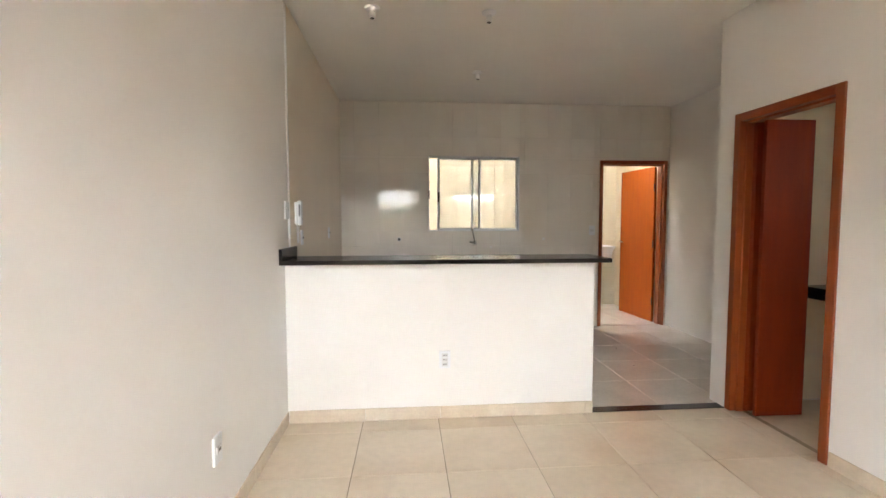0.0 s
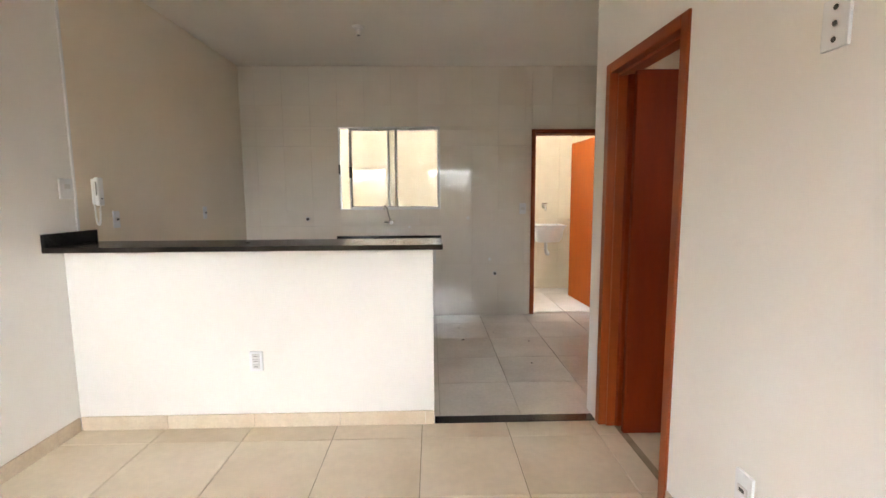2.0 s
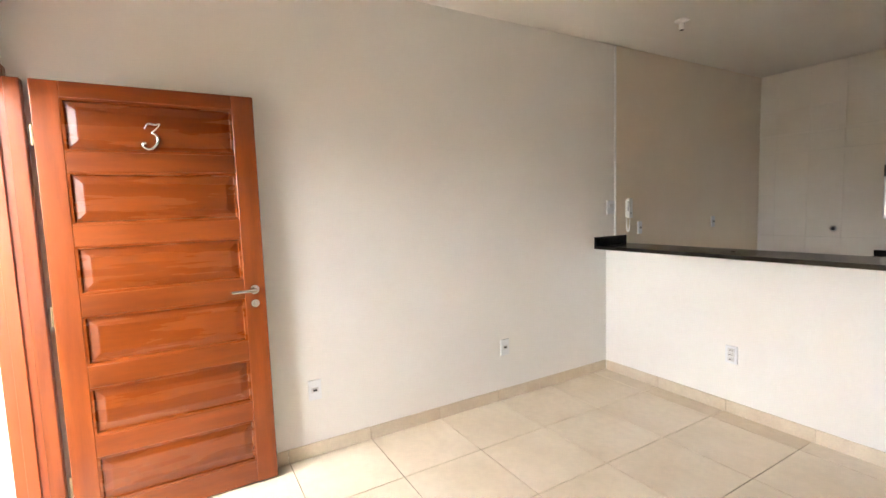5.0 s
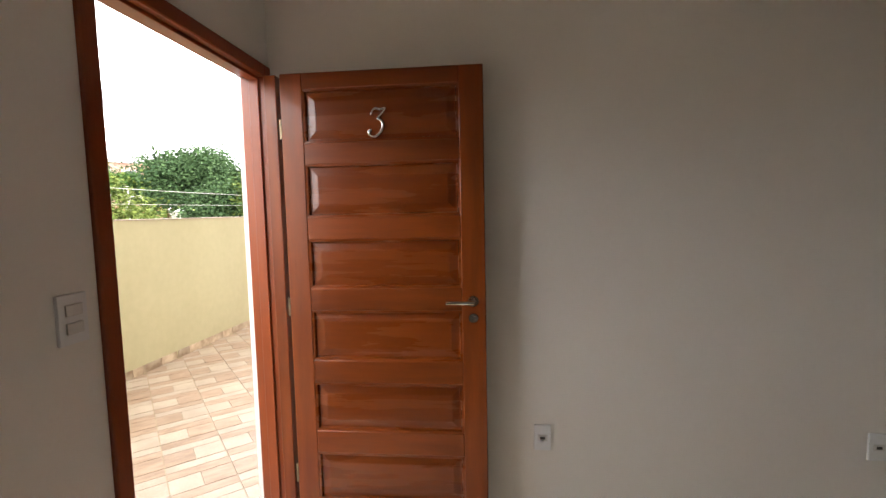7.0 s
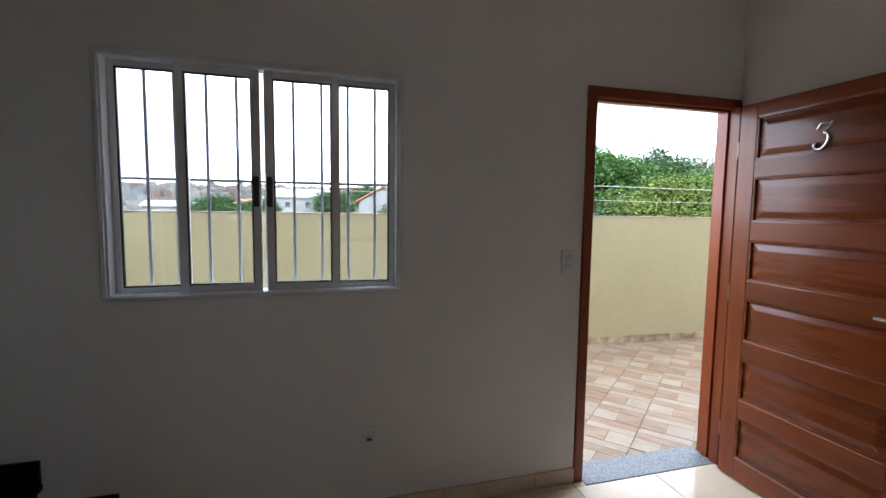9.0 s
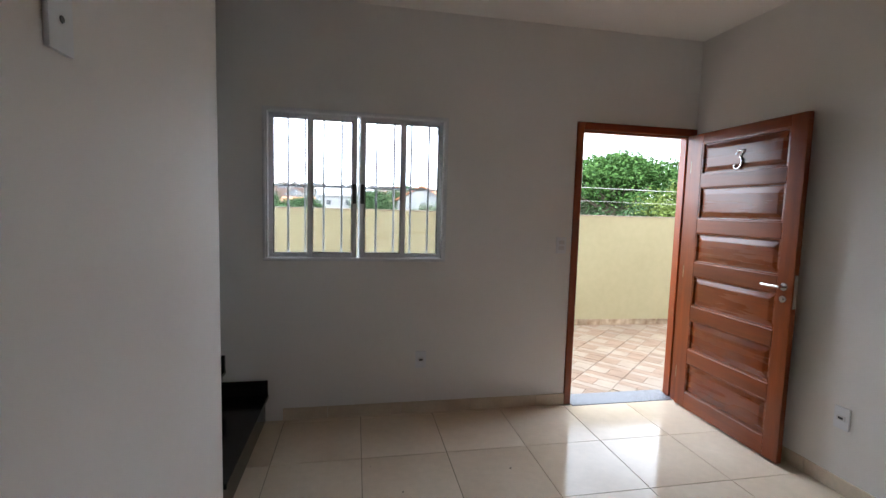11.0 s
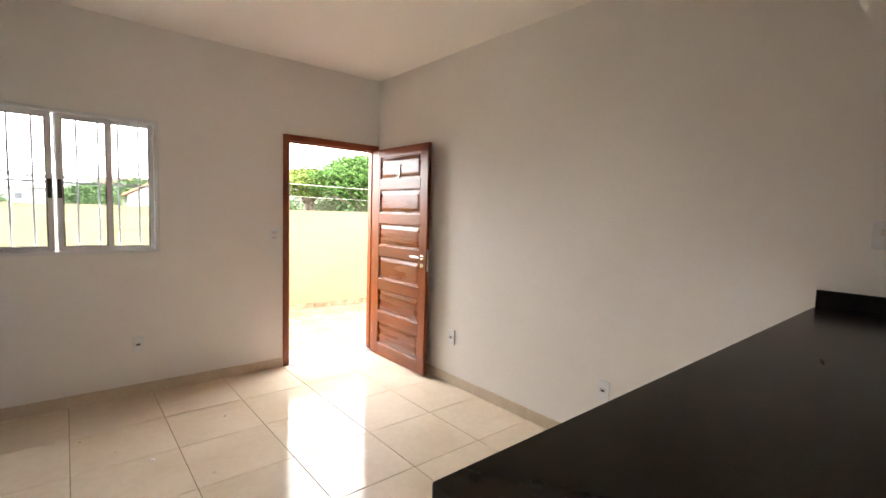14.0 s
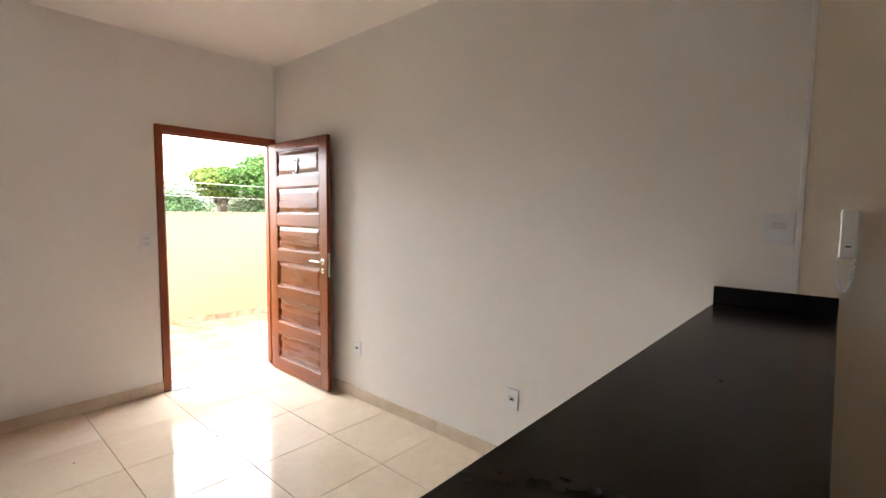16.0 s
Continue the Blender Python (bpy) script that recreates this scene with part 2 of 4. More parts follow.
def tile_mesh(w, d, h, material, chamfer=0.0005):
    """A slab w by d, its top at z = 0, with a fine chamfer round the top."""
    key = (round(w, 4), round(d, 4), h, material.name)
    if key not in TILE_MESHES:
        c = chamfer
        v = [(x, y, z) for z, i in ((-h, 0), (-c, 0), (0, c)) for x, y in ((i, i), (w - i, i), (w - i, d - i), (i, d - i))]
        f = [(8, 9, 10, 11)] + [(a + k, a + (k + 1) % 4, a + 4 + (k + 1) % 4, a + 4 + k) for a in (0, 4) for k in range(4)]
        me = bpy.data.meshes.new("tile")
        me.from_pydata(v, [], f)
        me.materials.append(material)
        TILE_MESHES[key] = me
    return TILE_MESHES[key]


def lay_tiles(parent, m, us, vs, joint, h, material, inside=lambda u0, u1, v0, v1: True, name="tile"):
    """Tiles between the grid lines us and vs of the plane m (z is the face's outward normal), as pieces under parent."""
    inv = parent.matrix_world.inverted()
    for u0, u1 in zip(us, us[1:]):
        for v0, v1 in zip(vs, vs[1:]):
            if u1 - u0 < 0.02 or v1 - v0 < 0.02 or not inside(u0, u1, v0, v1):
                continue
            ob = new(name, tile_mesh(u1 - u0 - joint, v1 - v0 - joint, h, material))
            ob.parent = parent
            tilt = pose(0, 0, random.uniform(-0.0003, 0.0003), random.gauss(0, 0.009), random.gauss(0, 0.009), 0)
            ob.matrix_basis = inv @ m @ Matrix.Translation((u0 + joint / 2, v0 + joint / 2, 0)) @ tilt


def grid(a, b, first, step):
    """Grid lines from a to b, one of them at first."""
    k = math.ceil((a - first) / step + 1e-6)
    out = [a]
    while first + k * step < b - 1e-6:
        out.append(first + k * step)
        k += 1
    return out + [b]


# ---- structure ----
H = 2.83          # ceiling height
Y_FRONT = -3.84   # inner face of the entrance wall
Y_BACK = 2.57     # inner face of the kitchen's end wall
X_KIT = 4.20      # kitchen's east wall
M_RIGHT = pose(3.135, 0, 0, 0, 0, 1.46)   # the slightly skewed wall with the bathroom door

# party wall, its kitchen stretch is tiled
wall_party = wall("wall_west", pose(-0.15, 4.2, 0, 0, 0, -90), 8.2, -0.15, H, 0.15, [], M_WALL, "white painted party wall, smooth plaster")
# entrance wall with door and window
wall_front = wall("wall_south", pose(-0.15, Y_FRONT - 0.16, 0), 4.6 + 1.6, -0.15, H, 0.16,
                  [(0.15, 1.165, -0.15, 2.165), (2.142, 3.366, 1.120, 2.120)], M_WALL, "white painted entrance wall with door and window openings")
# end wall of the kitchen
wall_back = wall("wall_north", pose(0, Y_BACK, 0), X_KIT + 0.12, -0.15, H, 0.13,
                 [(1.08, 2.23, 1.245, 2.175), (3.27, 4.17, -0.15, 2.14)], M_WGROUT, "kitchen end wall clad in white glazed tiles")
# wall with the bathroom door (local x runs towards the entrance)
wall_right = wall("wall_east", M_RIGHT @ pose(0, 0.163, 0, 0, 0, -90), 2.963, -0.15, H, 0.13,
                  [(0.168, 0.958, -0.15, 2.115)], M_WALL, "white painted wall with the bathroom doorway")
wall_kit_e = wall("wall_kitchen_east", pose(X_KIT + 0.12, 0.14, 0, 0, 0, 90), Y_BACK - 0.14, -0.15, H, 0.12, [], M_WALL, "white painted kitchen side wall")
wall_bath_n = wall("wall_bathroom_north", pose(3.262, 0.10, 0), 1.338, -0.15, H, 0.039, [], M_LTILE, "thin cream tiled wall between bathroom and kitchen")
# the small high hole is invented, out of view, to let daylight into the bathroom
wall_bath_e = wall("wall_bathroom_east", pose(4.60, -1.5, 0, 0, 0, 90), 1.66, -0.15, H, 0.10, [(0.08, 0.42, 1.75, 2.05)], M_LTILE, "cream tiled bathroom wall with an added unseen opening for light")
wall_bath_s = wall("wall_bathroom_south", pose(3.31, -1.6, 0), 1.29, -0.15, H, 0.10, [], M_WALL, "plain bathroom wall")
wall_stair_n = wall("wall_stair_north", pose(3.36, -2.80, 0), 2.6, -0.15, H + 2.5, 0.10, [], M_WALL, "white wall beside the stairs")
wall_stair_e = wall("wall_stair_east", pose(6.05, -3.98, 0, 0, 0, 90), 1.2, -0.15, H + 2.5, 0.10, [], M_WALL, "white wall at the head of the stairs")

# floors
floor_living = tagged(part("floor", boxed(-0.02, Y_FRONT - 0.02, -0.15, 6.0, 0.0, -0.006), M_GROUT), "glossy beige porcelain tile floor with sandy joints", "floor", kind="structure")
floor_kitchen = tagged(part("floor_kitchen", boxed(-0.02, 0.0, -0.15, X_KIT + 0.1, Y_BACK + 0.07, -0.006), M_KGROUT), "pale grey-beige tile floor of the kitchen", "floor", kind="structure")
floor_laundry = tagged(part("floor_laundry", boxed(-0.02, Y_BACK + 0.07, -0.15, X_KIT + 0.1, 4.2, -0.006), M_KGROUT), "pale tile floor of the laundry", "floor", kind="structure")

# ceilings
ceiling = tagged(part("ceiling", boxed(-0.15, Y_FRONT - 0.16, H, 3.36, Y_BACK + 0.13, H + 0.12), M_CEIL), "plain white plastered ceiling", "ceiling", kind="structure")
ceiling_b = tagged(part("ceiling_bathroom", boxed(3.36, -2.75, H, 4.7, Y_BACK + 0.13, H + 0.12), M_CEIL), "white ceiling over bathroom and kitchen side", "ceiling", kind="structure")
ceiling_s = tagged(part("ceiling_stairs", boxed(3.36, -4.0, H + 2.5, 6.15, -2.75, H + 2.6), M_CEIL), "white ceiling over the stair", "ceiling", kind="structure")

# half wall under the bar counter
half_wall = tagged(part("wall_counter", boxed(0.0, 0.0, -0.15, 2.13, 0.10, 1.0925, bevel=0.004), M_WALL), "white painted half wall carrying the bar counter", "wall", kind="structure")

# laundry beyond the kitchen
wall_l_n = wall("wall_laundry_north", pose(0, 4.05, 0), X_KIT + 0.12, -0.15, 2.75, 0.13, [], M_LTILE, "laundry wall clad in cream glazed tiles")
wall_l_e = wall("wall_laundry_east", pose(X_KIT + 0.12, Y_BACK + 0.13, 0, 0, 0, 90), 1.35, -0.15, 2.75, 0.12, [], M_LTILE, "laundry side wall clad in cream tiles")
# terrace
terrace = tagged(part("pavement_terrace", boxed(-7.0, -6.60, -0.25, 8.0, Y_FRONT - 0.16, -0.026), M_GROUT), "terrace paved with diagonal stone-pattern tiles", "terrace", kind="structure")
parapet = tagged(part("wall_parapet", boxed(-7.0, -0.15, -4.0, 8.0, 0.0, 1.455), M_PARAPET), "yellow cream painted terrace parapet", "parapet", kind="structure")
M_EDGE = pose(0, -6.235, 0, 0, 0, -2.4)   # the terrace edge, slightly skewed to the house
parapet.matrix_world = M_EDGE

# ---- doors ----
def door_frame(root, w0, w1, top, y0, y1, cas=0.055, lip=0.012):
    """Two jambs and a head with casings; the opening runs along x, y0 is the room side."""
    for side, a, b in (("l", w0, w0 + cas), ("r", w1 - cas, w1)):
        bm = boxed(a, y0, 0.0, b, y1, top, bevel=0.004)
        inner = b if side == "l" else a - 0.014
        box(bm, inner, y0 + 0.045, 0.0, inner + 0.014, y1 - 0.03, top - cas, bevel=0.002)
        part("jamb", bm, M_FRAMEZ, root)
    bm = boxed(w0 + cas, y0, top - cas, w1 - cas, y1, top, bevel=0.004)
    box(bm, w0 + cas, y0 + 0.045, top - cas - 0.014, w1 - cas, y1 - 0.03, top - cas, bevel=0.002)
    part("head_jamb", bm, M_FRAMEX, root)


def lever_handle(leaf, x, y, z, way):
    """Chrome lever on an oval rose with a keyhole rose under it; it stands off the face towards -y."""
    bm = bmesh.new()
    rod(bm, (x, y, z), (x, y - 0.007, z), 0.026, 0.024, seg=20)
    rod(bm, (x, y - 0.007, z), (x, y - 0.048, z), 0.009, seg=12)
    rod(bm, (x + 0.006 * -way, y - 0.048, z), (x + 0.115 * way, y - 0.044, z), 0.0095, 0.0085, seg=12)
    part("handle", bm, M_CHROME, leaf, "chrome lever handle", smooth=True)
    bm = bmesh.new()
    rod(bm, (x, y, z - 0.075), (x, y - 0.006, z - 0.075), 0.023, 0.021, seg=20)
    rod(bm, (x, y - 0.005, z - 0.075), (x, y - 0.012, z - 0.075), 0.008, seg=10)
    part("keyhole", bm, M_CHROME, leaf, "round chrome lock rose", smooth=True)


M_HINGE = surface("dull_brass_hinge", (0.22, 0.17, 0.11), (0.34, 0.27, 0.18), scale=30, rough=0.45, metal=1.0)

# entrance door, opened flat along the party wall
door_1 = thing("door_1", pose(0, 0, 0), "varnished reddish panelled wood entrance door standing open", "door", kind="structure")
door_frame(door_1, 0.004, 1.013, 2.163, Y_FRONT - 0.108, Y_FRONT + 0.012)
leaf_1 = new("leaf")
leaf_1.parent = door_1
leaf_1.matrix_basis = pose(0.112, -3.738, 0.010, 0, 0, 90)
LW, LH, LT = 0.895, 2.09, 0.036
PANELS = [(0.125, 0.355), (0.462, 0.692), (0.799, 1.031), (1.134, 1.357), (1.457, 1.693), (1.786, 2.019)]
bm = boxed(0, 0, 0, 0.100, LT, LH, bevel=0.003)
part("stile", bm, M_WOODZ, leaf_1)
part("stile", boxed(LW - 0.105, 0, 0, LW, LT, LH, bevel=0.003), M_WOODZ, leaf_1)
rails = [0.0] + [v for p in PANELS for v in p] + [LH]
for a, b in zip(rails[0::2], rails[1::2]):
    part("rail", boxed(0.100, 0, a, LW - 0.105, LT, b, bevel=0.003), M_WOODX, leaf_1)
for a, b in PANELS:
    x0, x1 = 0.100, LW - 0.105
    bm = bmesh.new()
    # moulded edge, sunk field and raised middle
    ring = [(0.0, 0.003), (0.010, 0.004), (0.014, 0.017), (0.021, 0.017), (0.050, 0.011), (0.056, 0.0105)]
    loops = []
    for i, d in ring:
        loops.append([bm.verts.new(p) for p in ((x0 + i, d, a + i), (x1 - i, d, a + i), (x1 - i, d, b - i), (x0 + i, d, b - i))])
    for lo, hi in zip(loops, loops[1:]):
        for k in range(4):
            bm.faces.new((lo[k], lo[(k + 1) % 4], hi[(k + 1) % 4], hi[k]))
    bm.faces.new(loops[-1])
    bm.faces.new([bm.verts.new(p) for p in ((x0, LT - 0.004, a), (x1, LT - 0.004, a), (x1, LT - 0.004, b), (x0, LT - 0.004, b))])
    part("panel", bm, M_PANEL, leaf_1)
part("hinge_post", boxed(0.030, Y_FRONT + 0.0125, 0.0, 0.078, -3.772, 2.108, bevel=0.003), M_WOODZ, door_1)
lever_handle(leaf_1, LW - 0.055, 0.0, 1.075, -1)
bm = bmesh.new()
rod(bm, (LW - 0.055, LT, 1.075), (LW - 0.055, LT + 0.045, 1.075), 0.009)
rod(bm, (LW - 0.05, LT + 0.045, 1.075), (LW - 0.165, LT + 0.042, 1.075), 0.0095)
part("inner_handle", bm, M_CHROME, leaf_1, "chrome lever handle", smooth=True)
part("lock_plate", boxed(LW - 0.0005, 0.007, 0.95, LW + 0.0015, 0.029, 1.15), M_CHROME, leaf_1, "steel lock face plate")
for z in (0.25, 1.05, 1.85):
    bm = bmesh.new()
    rod(bm, (-0.006, 0.004, z - 0.045), (-0.006, 0.004, z + 0.045), 0.004, seg=10)
    box(bm, -0.004, 0.0008, z - 0.04, 0.0, LT - 0.006, z + 0.04)
    part("hinge", bm, M_HINGE, leaf_1, "steel butt hinge", smooth=True)


# the house number, a swept metal figure with a waved top arm and a curled bowl
NUM = ((-0.30, 0.26, 0.5), (-0.27, 0.42, 0.9), (-0.10, 0.47, 1.2), (0.10, 0.41, 1.0), (0.34, 0.50, 0.6), (0.20, 0.30, 0.8), (-0.04, 0.10, 0.9),
       (0.14, 0.09, 1.1), (0.29, -0.06, 1.4), (0.27, -0.28, 1.5), (0.10, -0.46, 1.3), (-0.14, -0.49, 1.0), (-0.33, -0.38, 1.0), (-0.30, -0.24, 1.4), (-0.19, -0.27, 1.0))
cu = bpy.data.curves.new("house_number", "CURVE")
cu.dimensions, cu.bevel_depth, cu.bevel_resolution, cu.resolution_u = "3D", 0.0052, 3, 6
sp = cu.splines.new("NURBS")
sp.points.add(len(NUM) - 1)
for p, (u, v, w) in zip(sp.points, NUM):
    p.co, p.radius = ((u + 0.18 * v) * 0.100, 0.0, v * 0.128, 1), w
sp.use_endpoint_u, sp.order_u = True, 3
tmp = bpy.data.objects.new("house_number", cu)
scene.collection.objects.link(tmp)
numeral = new("house_number", bpy.data.meshes.new_from_object(tmp.evaluated_get(bpy.context.evaluated_depsgraph_get())))
bpy.data.objects.remove(tmp)
numeral.data.materials.clear()
numeral.data.materials.append(M_CHROME)
numeral.parent, numeral.matrix_basis = leaf_1, pose(0.432, 0.0045, 1.866)
numeral["label"] = "polished metal house number three"
threshold_1 = tagged(part("trim_threshold", boxed(0.06, Y_FRONT - 0.16, -0.03, 0.955, Y_FRONT + 0.045, 0.004, bevel=0.002), M_GREY), "grey granite door threshold", "threshold", kind="structure")

# bathroom door: two narrow leaves folded against each other, standing into the bathroom
door_2 = thing("door_2", M_RIGHT @ pose(0, -0.005, 0, 0, 0, -90), "reddish brown wooden folding bathroom door, folded open", "door", kind="structure")
door_frame(door_2, 0.0, 0.79, 2.115, -0.012, 0.142)
for lx, turn, label in ((0.098, 94.5, "inner folded leaf"), (0.178, 87.5, "outer folded leaf")):
    leaf_2 = new("leaf")
    leaf_2.parent, leaf_2["label"] = door_2, label
    leaf_2.matrix_basis = pose(lx, 0.085, 0.01, 0, 0, turn)
    # slab colour carries the dimness of the bathroom
    part("slab", boxed(0, 0.0, 0, 0.345, 0.032, 2.040, bevel=0.003), M_FLUSH_SHADE, leaf_2)
    for z in (0.25, 1.02, 1.80):
        bm = rod(bmesh.new(), (0.350, 0.016, z - 0.04), (0.350, 0.016, z + 0.04), 0.006, seg=10)
        part("hinge", bm, M_HINGE, leaf_2, "dull brass hinge", smooth=True)

# kitchen door, open into the laundry
door_3 = thing("door_3", pose(0, Y_BACK, 0), "orange-brown flush wooden laundry door standing open", "door", kind="structure")
door_frame(door_3, 3.27, 4.17, 2.14, -0.020, 0.142, cas=0.045)
leaf_3 = new("leaf")
leaf_3.parent = door_3
leaf_3.matrix_basis = pose(4.120, 0.145, 0.01, 0, 0, 94.5)
part("slab", boxed(0, 0.0, 0, 0.80, 0.035, 2.075, bevel=0.003), M_FLUSH, leaf_3)
for z in (0.28, 1.05, 1.80):
    bm = bmesh.new()
    rod(bm, (-0.005, 0.038, z - 0.05), (-0.005, 0.038, z + 0.05), 0.007, seg=10)
    part("hinge", bm, M_DARK, leaf_3, "dark butt hinge", smooth=True)
bm = bmesh.new()
rod(bm, (0.745, 0.035, 1.05), (0.745, 0.08, 1.05), 0.009)
rod(bm, (0.745, 0.08, 1.05), (0.64, 0.08, 1.05), 0.009)
part("handle", bm, M_CHROME, leaf_3, "chrome lever handle", smooth=True)


# ---- windows ----
def sash(root, x0, x1, z0, z1, y, w=0.038, d=0.022, handle=None, handle_y=-1):
    bm = boxed(x0, y, z0, x0 + w, y + d, z1, bevel=0.002)
    box(bm, x1 - w, y, z0, x1, y + d, z1, bevel=0.002)
    box(bm, x0 + w, y, z0, x1 - w, y + d, z0 + w, bevel=0.002)
    box(bm, x0 + w, y, z1 - w, x1 - w, y + d, z1, bevel=0.002)
    s = part("sash", bm, M_ALU, root)
    g = part("pane", boxed(x0 + w - 0.004, y + d / 2 - 0.002, z0 + w - 0.004, x1 - w + 0.004, y + d / 2 + 0.002, z1 - w + 0.004), M_GLASS, s, "clear glass pane")
    g.visible_shadow = False
    bm = bmesh.new()
    for a, b, c, e in ((x0 + w, x0 + w + 0.006, z0 + w, z1 - w), (x1 - w - 0.006, x1 - w, z0 + w, z1 - w)):
        box(bm, a, y + 0.003, c, b, y + d - 0.003, e)
    for a, b in ((z0 + w, z0 + w + 0.006), (z1 - w - 0.006, z1 - w)):
        box(bm, x0 + w + 0.006, y + 0.003, a, x1 - w - 0.006, y + d - 0.003, b)
    part("gasket", bm, M_RUBBER, s, "black rubber glazing gasket")
    if handle is not None:
        zc = (z0 + z1) / 2 - 0.04
        ya, yb = (y - 0.026, y) if handle_y < 0 else (y + d, y + d + 0.026)
        part("latch", boxed(handle - 0.013, ya, zc - 0.065, handle + 0.013, yb, zc + 0.065, bevel=0.008, seg=2), M_DARK, s, "black plastic sash latch")
    return s


def outer_frame(root, x0, x1, z0, z1, y0, y1, w=0.03):
    bm = boxed(x0, y0, z0, x0 + w, y1, z1, bevel=0.002)
    box(bm, x1 - w, y0, z0, x1, y1, z1, bevel=0.002)
    box(bm, x0 + w, y0, z0, x1 - w, y1, z0 + w, bevel=0.002)
    box(bm, x0 + w, y0, z1 - w, x1 - w, y1, z1, bevel=0.002)
    part("window_frame", bm, M_ALU, root)


# front window: four sashes behind a barred grille
window_1 = thing("window_1", pose(1.987, Y_FRONT, 1.110) @ Matrix.Diagonal((1.028, 1, 1.022, 1)), "white aluminium four-pane sliding window with steel bars", "window", kind="structure")
outer_frame(window_1, 0.012, 1.190, 0.010, 0.982, -0.085, 0.002, w=0.016)
bm = boxed(0.0, -0.002, 0.004, 1.202, 0.010, 0.022, bevel=0.002)
box(bm, 0.0, -0.002, 0.970, 1.202, 0.010, 0.992, bevel=0.002)
box(bm, 0.0, -0.002, 0.022, 0.018, 0.010, 0.970, bevel=0.002)
box(bm, 1.184, -0.002, 0.022, 1.202, 0.010, 0.970, bevel=0.002)
part("casing", bm, M_ALU, window_1, "slim white aluminium casing")
sash(window_1, 0.028, 0.310, 0.024, 0.968, -0.075, w=0.026)
sash(window_1, 0.895, 1.174, 0.024, 0.968, -0.075, w=0.026)
sash(window_1, 0.282, 0.590, 0.024, 0.968, -0.045, w=0.033, handle=0.573, handle_y=1)
sash(window_1, 0.608, 0.930, 0.024, 0.968, -0.045, w=0.033, handle=0.625, handle_y=1)
grille = tagged(thing("window_grille", pose(2.0, Y_FRONT - 0.115, 1.12), "grey painted steel security bars outside the window", "window grille"))
for x in (0.104, 0.232, 0.353, 0.478, 0.60, 0.718, 0.841, 0.966, 1.078):
    part("bar", boxed(x - 0.0068, -0.005, 0.0, x + 0.0068, 0.005, 0.99, bevel=0.002), M_BAR, grille)
part("crossbar", boxed(-0.01, -0.011, 0.498, 1.21, -0.0055, 0.512), M_BAR, grille)

# kitchen window with one sash slid open
window_2 = thing("window_2", pose(1.08, Y_BACK, 1.245), "white aluminium sliding kitchen window, partly open", "window", kind="structure")
outer_frame(window_2, 0.0, 1.15, 0.0, 0.93, -0.006, 0.09, w=0.012)
sash(window_2, 0.545, 1.140, 0.012, 0.918, 0.052, w=0.018)
sash(window_2, 0.115, 0.660, 0.012, 0.918, 0.022, w=0.022, handle=0.128)
part("latch", boxed(0.0, -0.02, 0.40, 0.018, -0.004, 0.51, bevel=0.006, seg=2), M_DARK, window_2, "black plastic window catch")

# ---- bar counter ----
bar_counter = thing("bar_counter", pose(0, 0, 1.093), "polished dark granite bar counter on the half wall", "counter")
part("slab", boxed(0.003, -0.150, 0.0, 2.185, 0.250, 0.029, bevel=0.005, seg=3), M_BROWN, bar_counter)
part("upstand", boxed(0.003, -0.150, 0.0295, 0.023, 0.250, 0.103, bevel=0.002), M_BLACK, bar_counter, "short black granite upstand")
threshold_2 = tagged(part("trim_kitchen_threshold", boxed(2.132, -0.004, -0.03, 3.13, 0.085, 0.003, bevel=0.002), M_BLACK), "dark granite strip between living room and kitchen", "threshold", kind="structure")

# ---- sink counter ----
sink_unit = thing("sink_counter", pose(1.04, Y_BACK - 0.012, 0), "black granite sink counter with stainless bowl, on the kitchen wall", "sink counter")
bm = boxed(0.0, -0.55, 0.865, 0.36, -0.002, 0.895, bevel=0.003)
box(bm, 0.86, -0.55, 0.865, 1.195, -0.002, 0.895, bevel=0.003)
box(bm, 0.36, -0.55, 0.865, 0.86, -0.46, 0.895, bevel=0.003)
box(bm, 0.36, -0.09, 0.865, 0.86, -0.002, 0.895, bevel=0.003)
part("worktop", bm, M_BLACK, sink_unit)
part("upstand", boxed(0.0, -0.022, 0.8955, 1.195, -0.002, 0.948, bevel=0.002), M_BLACK, sink_unit, "black granite upstand")
bm = bmesh.new()
lv = []
for i, z in ((-0.012, 0.898), (0.0, 0.897), (0.012, 0.885), (0.03, 0.76), (0.05, 0.745)):
    lv.append([bm.verts.new(p) for p in ((0.36 + i, -0.46 + i, z), (0.86 - i, -0.46 + i, z), (0.86 - i, -0.09 - i, z), (0.36 + i, -0.09 - i, z))])
for lo, hi in zip(lv, lv[1:]):
    for k in range(4):
        bm.faces.new((lo[k], lo[(k + 1) % 4], hi[(k + 1) % 4], hi[k]))
bm.faces.new(lv[-1])
part("bowl", bm, M_STEEL, sink_unit, "stainless steel sink bowl")
bm = bmesh.new()
rod(bm, (0.61, -0.27, 0.745), (0.61, -0.27, 0.66), 0.03, 0.02)
rod(bm, (0.61, -0.27, 0.66), (0.61, -0.27, 0.56), 0.018)
rod(bm, (0.61, -0.27, 0.56), (0.61, -0.01, 0.52), 0.018)
part("trap", bm, M_PLASTIC, sink_unit, "white plastic waste pipe", smooth=True)
for x in (0.06, 1.10):
    bm = boxed(x, -0.48, 0.845, x + 0.03, -0.004, 0.864, bevel=0.002)
    box(bm, x, -0.03, 0.62, x + 0.03, -0.004, 0.845, bevel=0.002)
    part("bracket", bm, M_PGREY, sink_unit, "painted steel bracket")

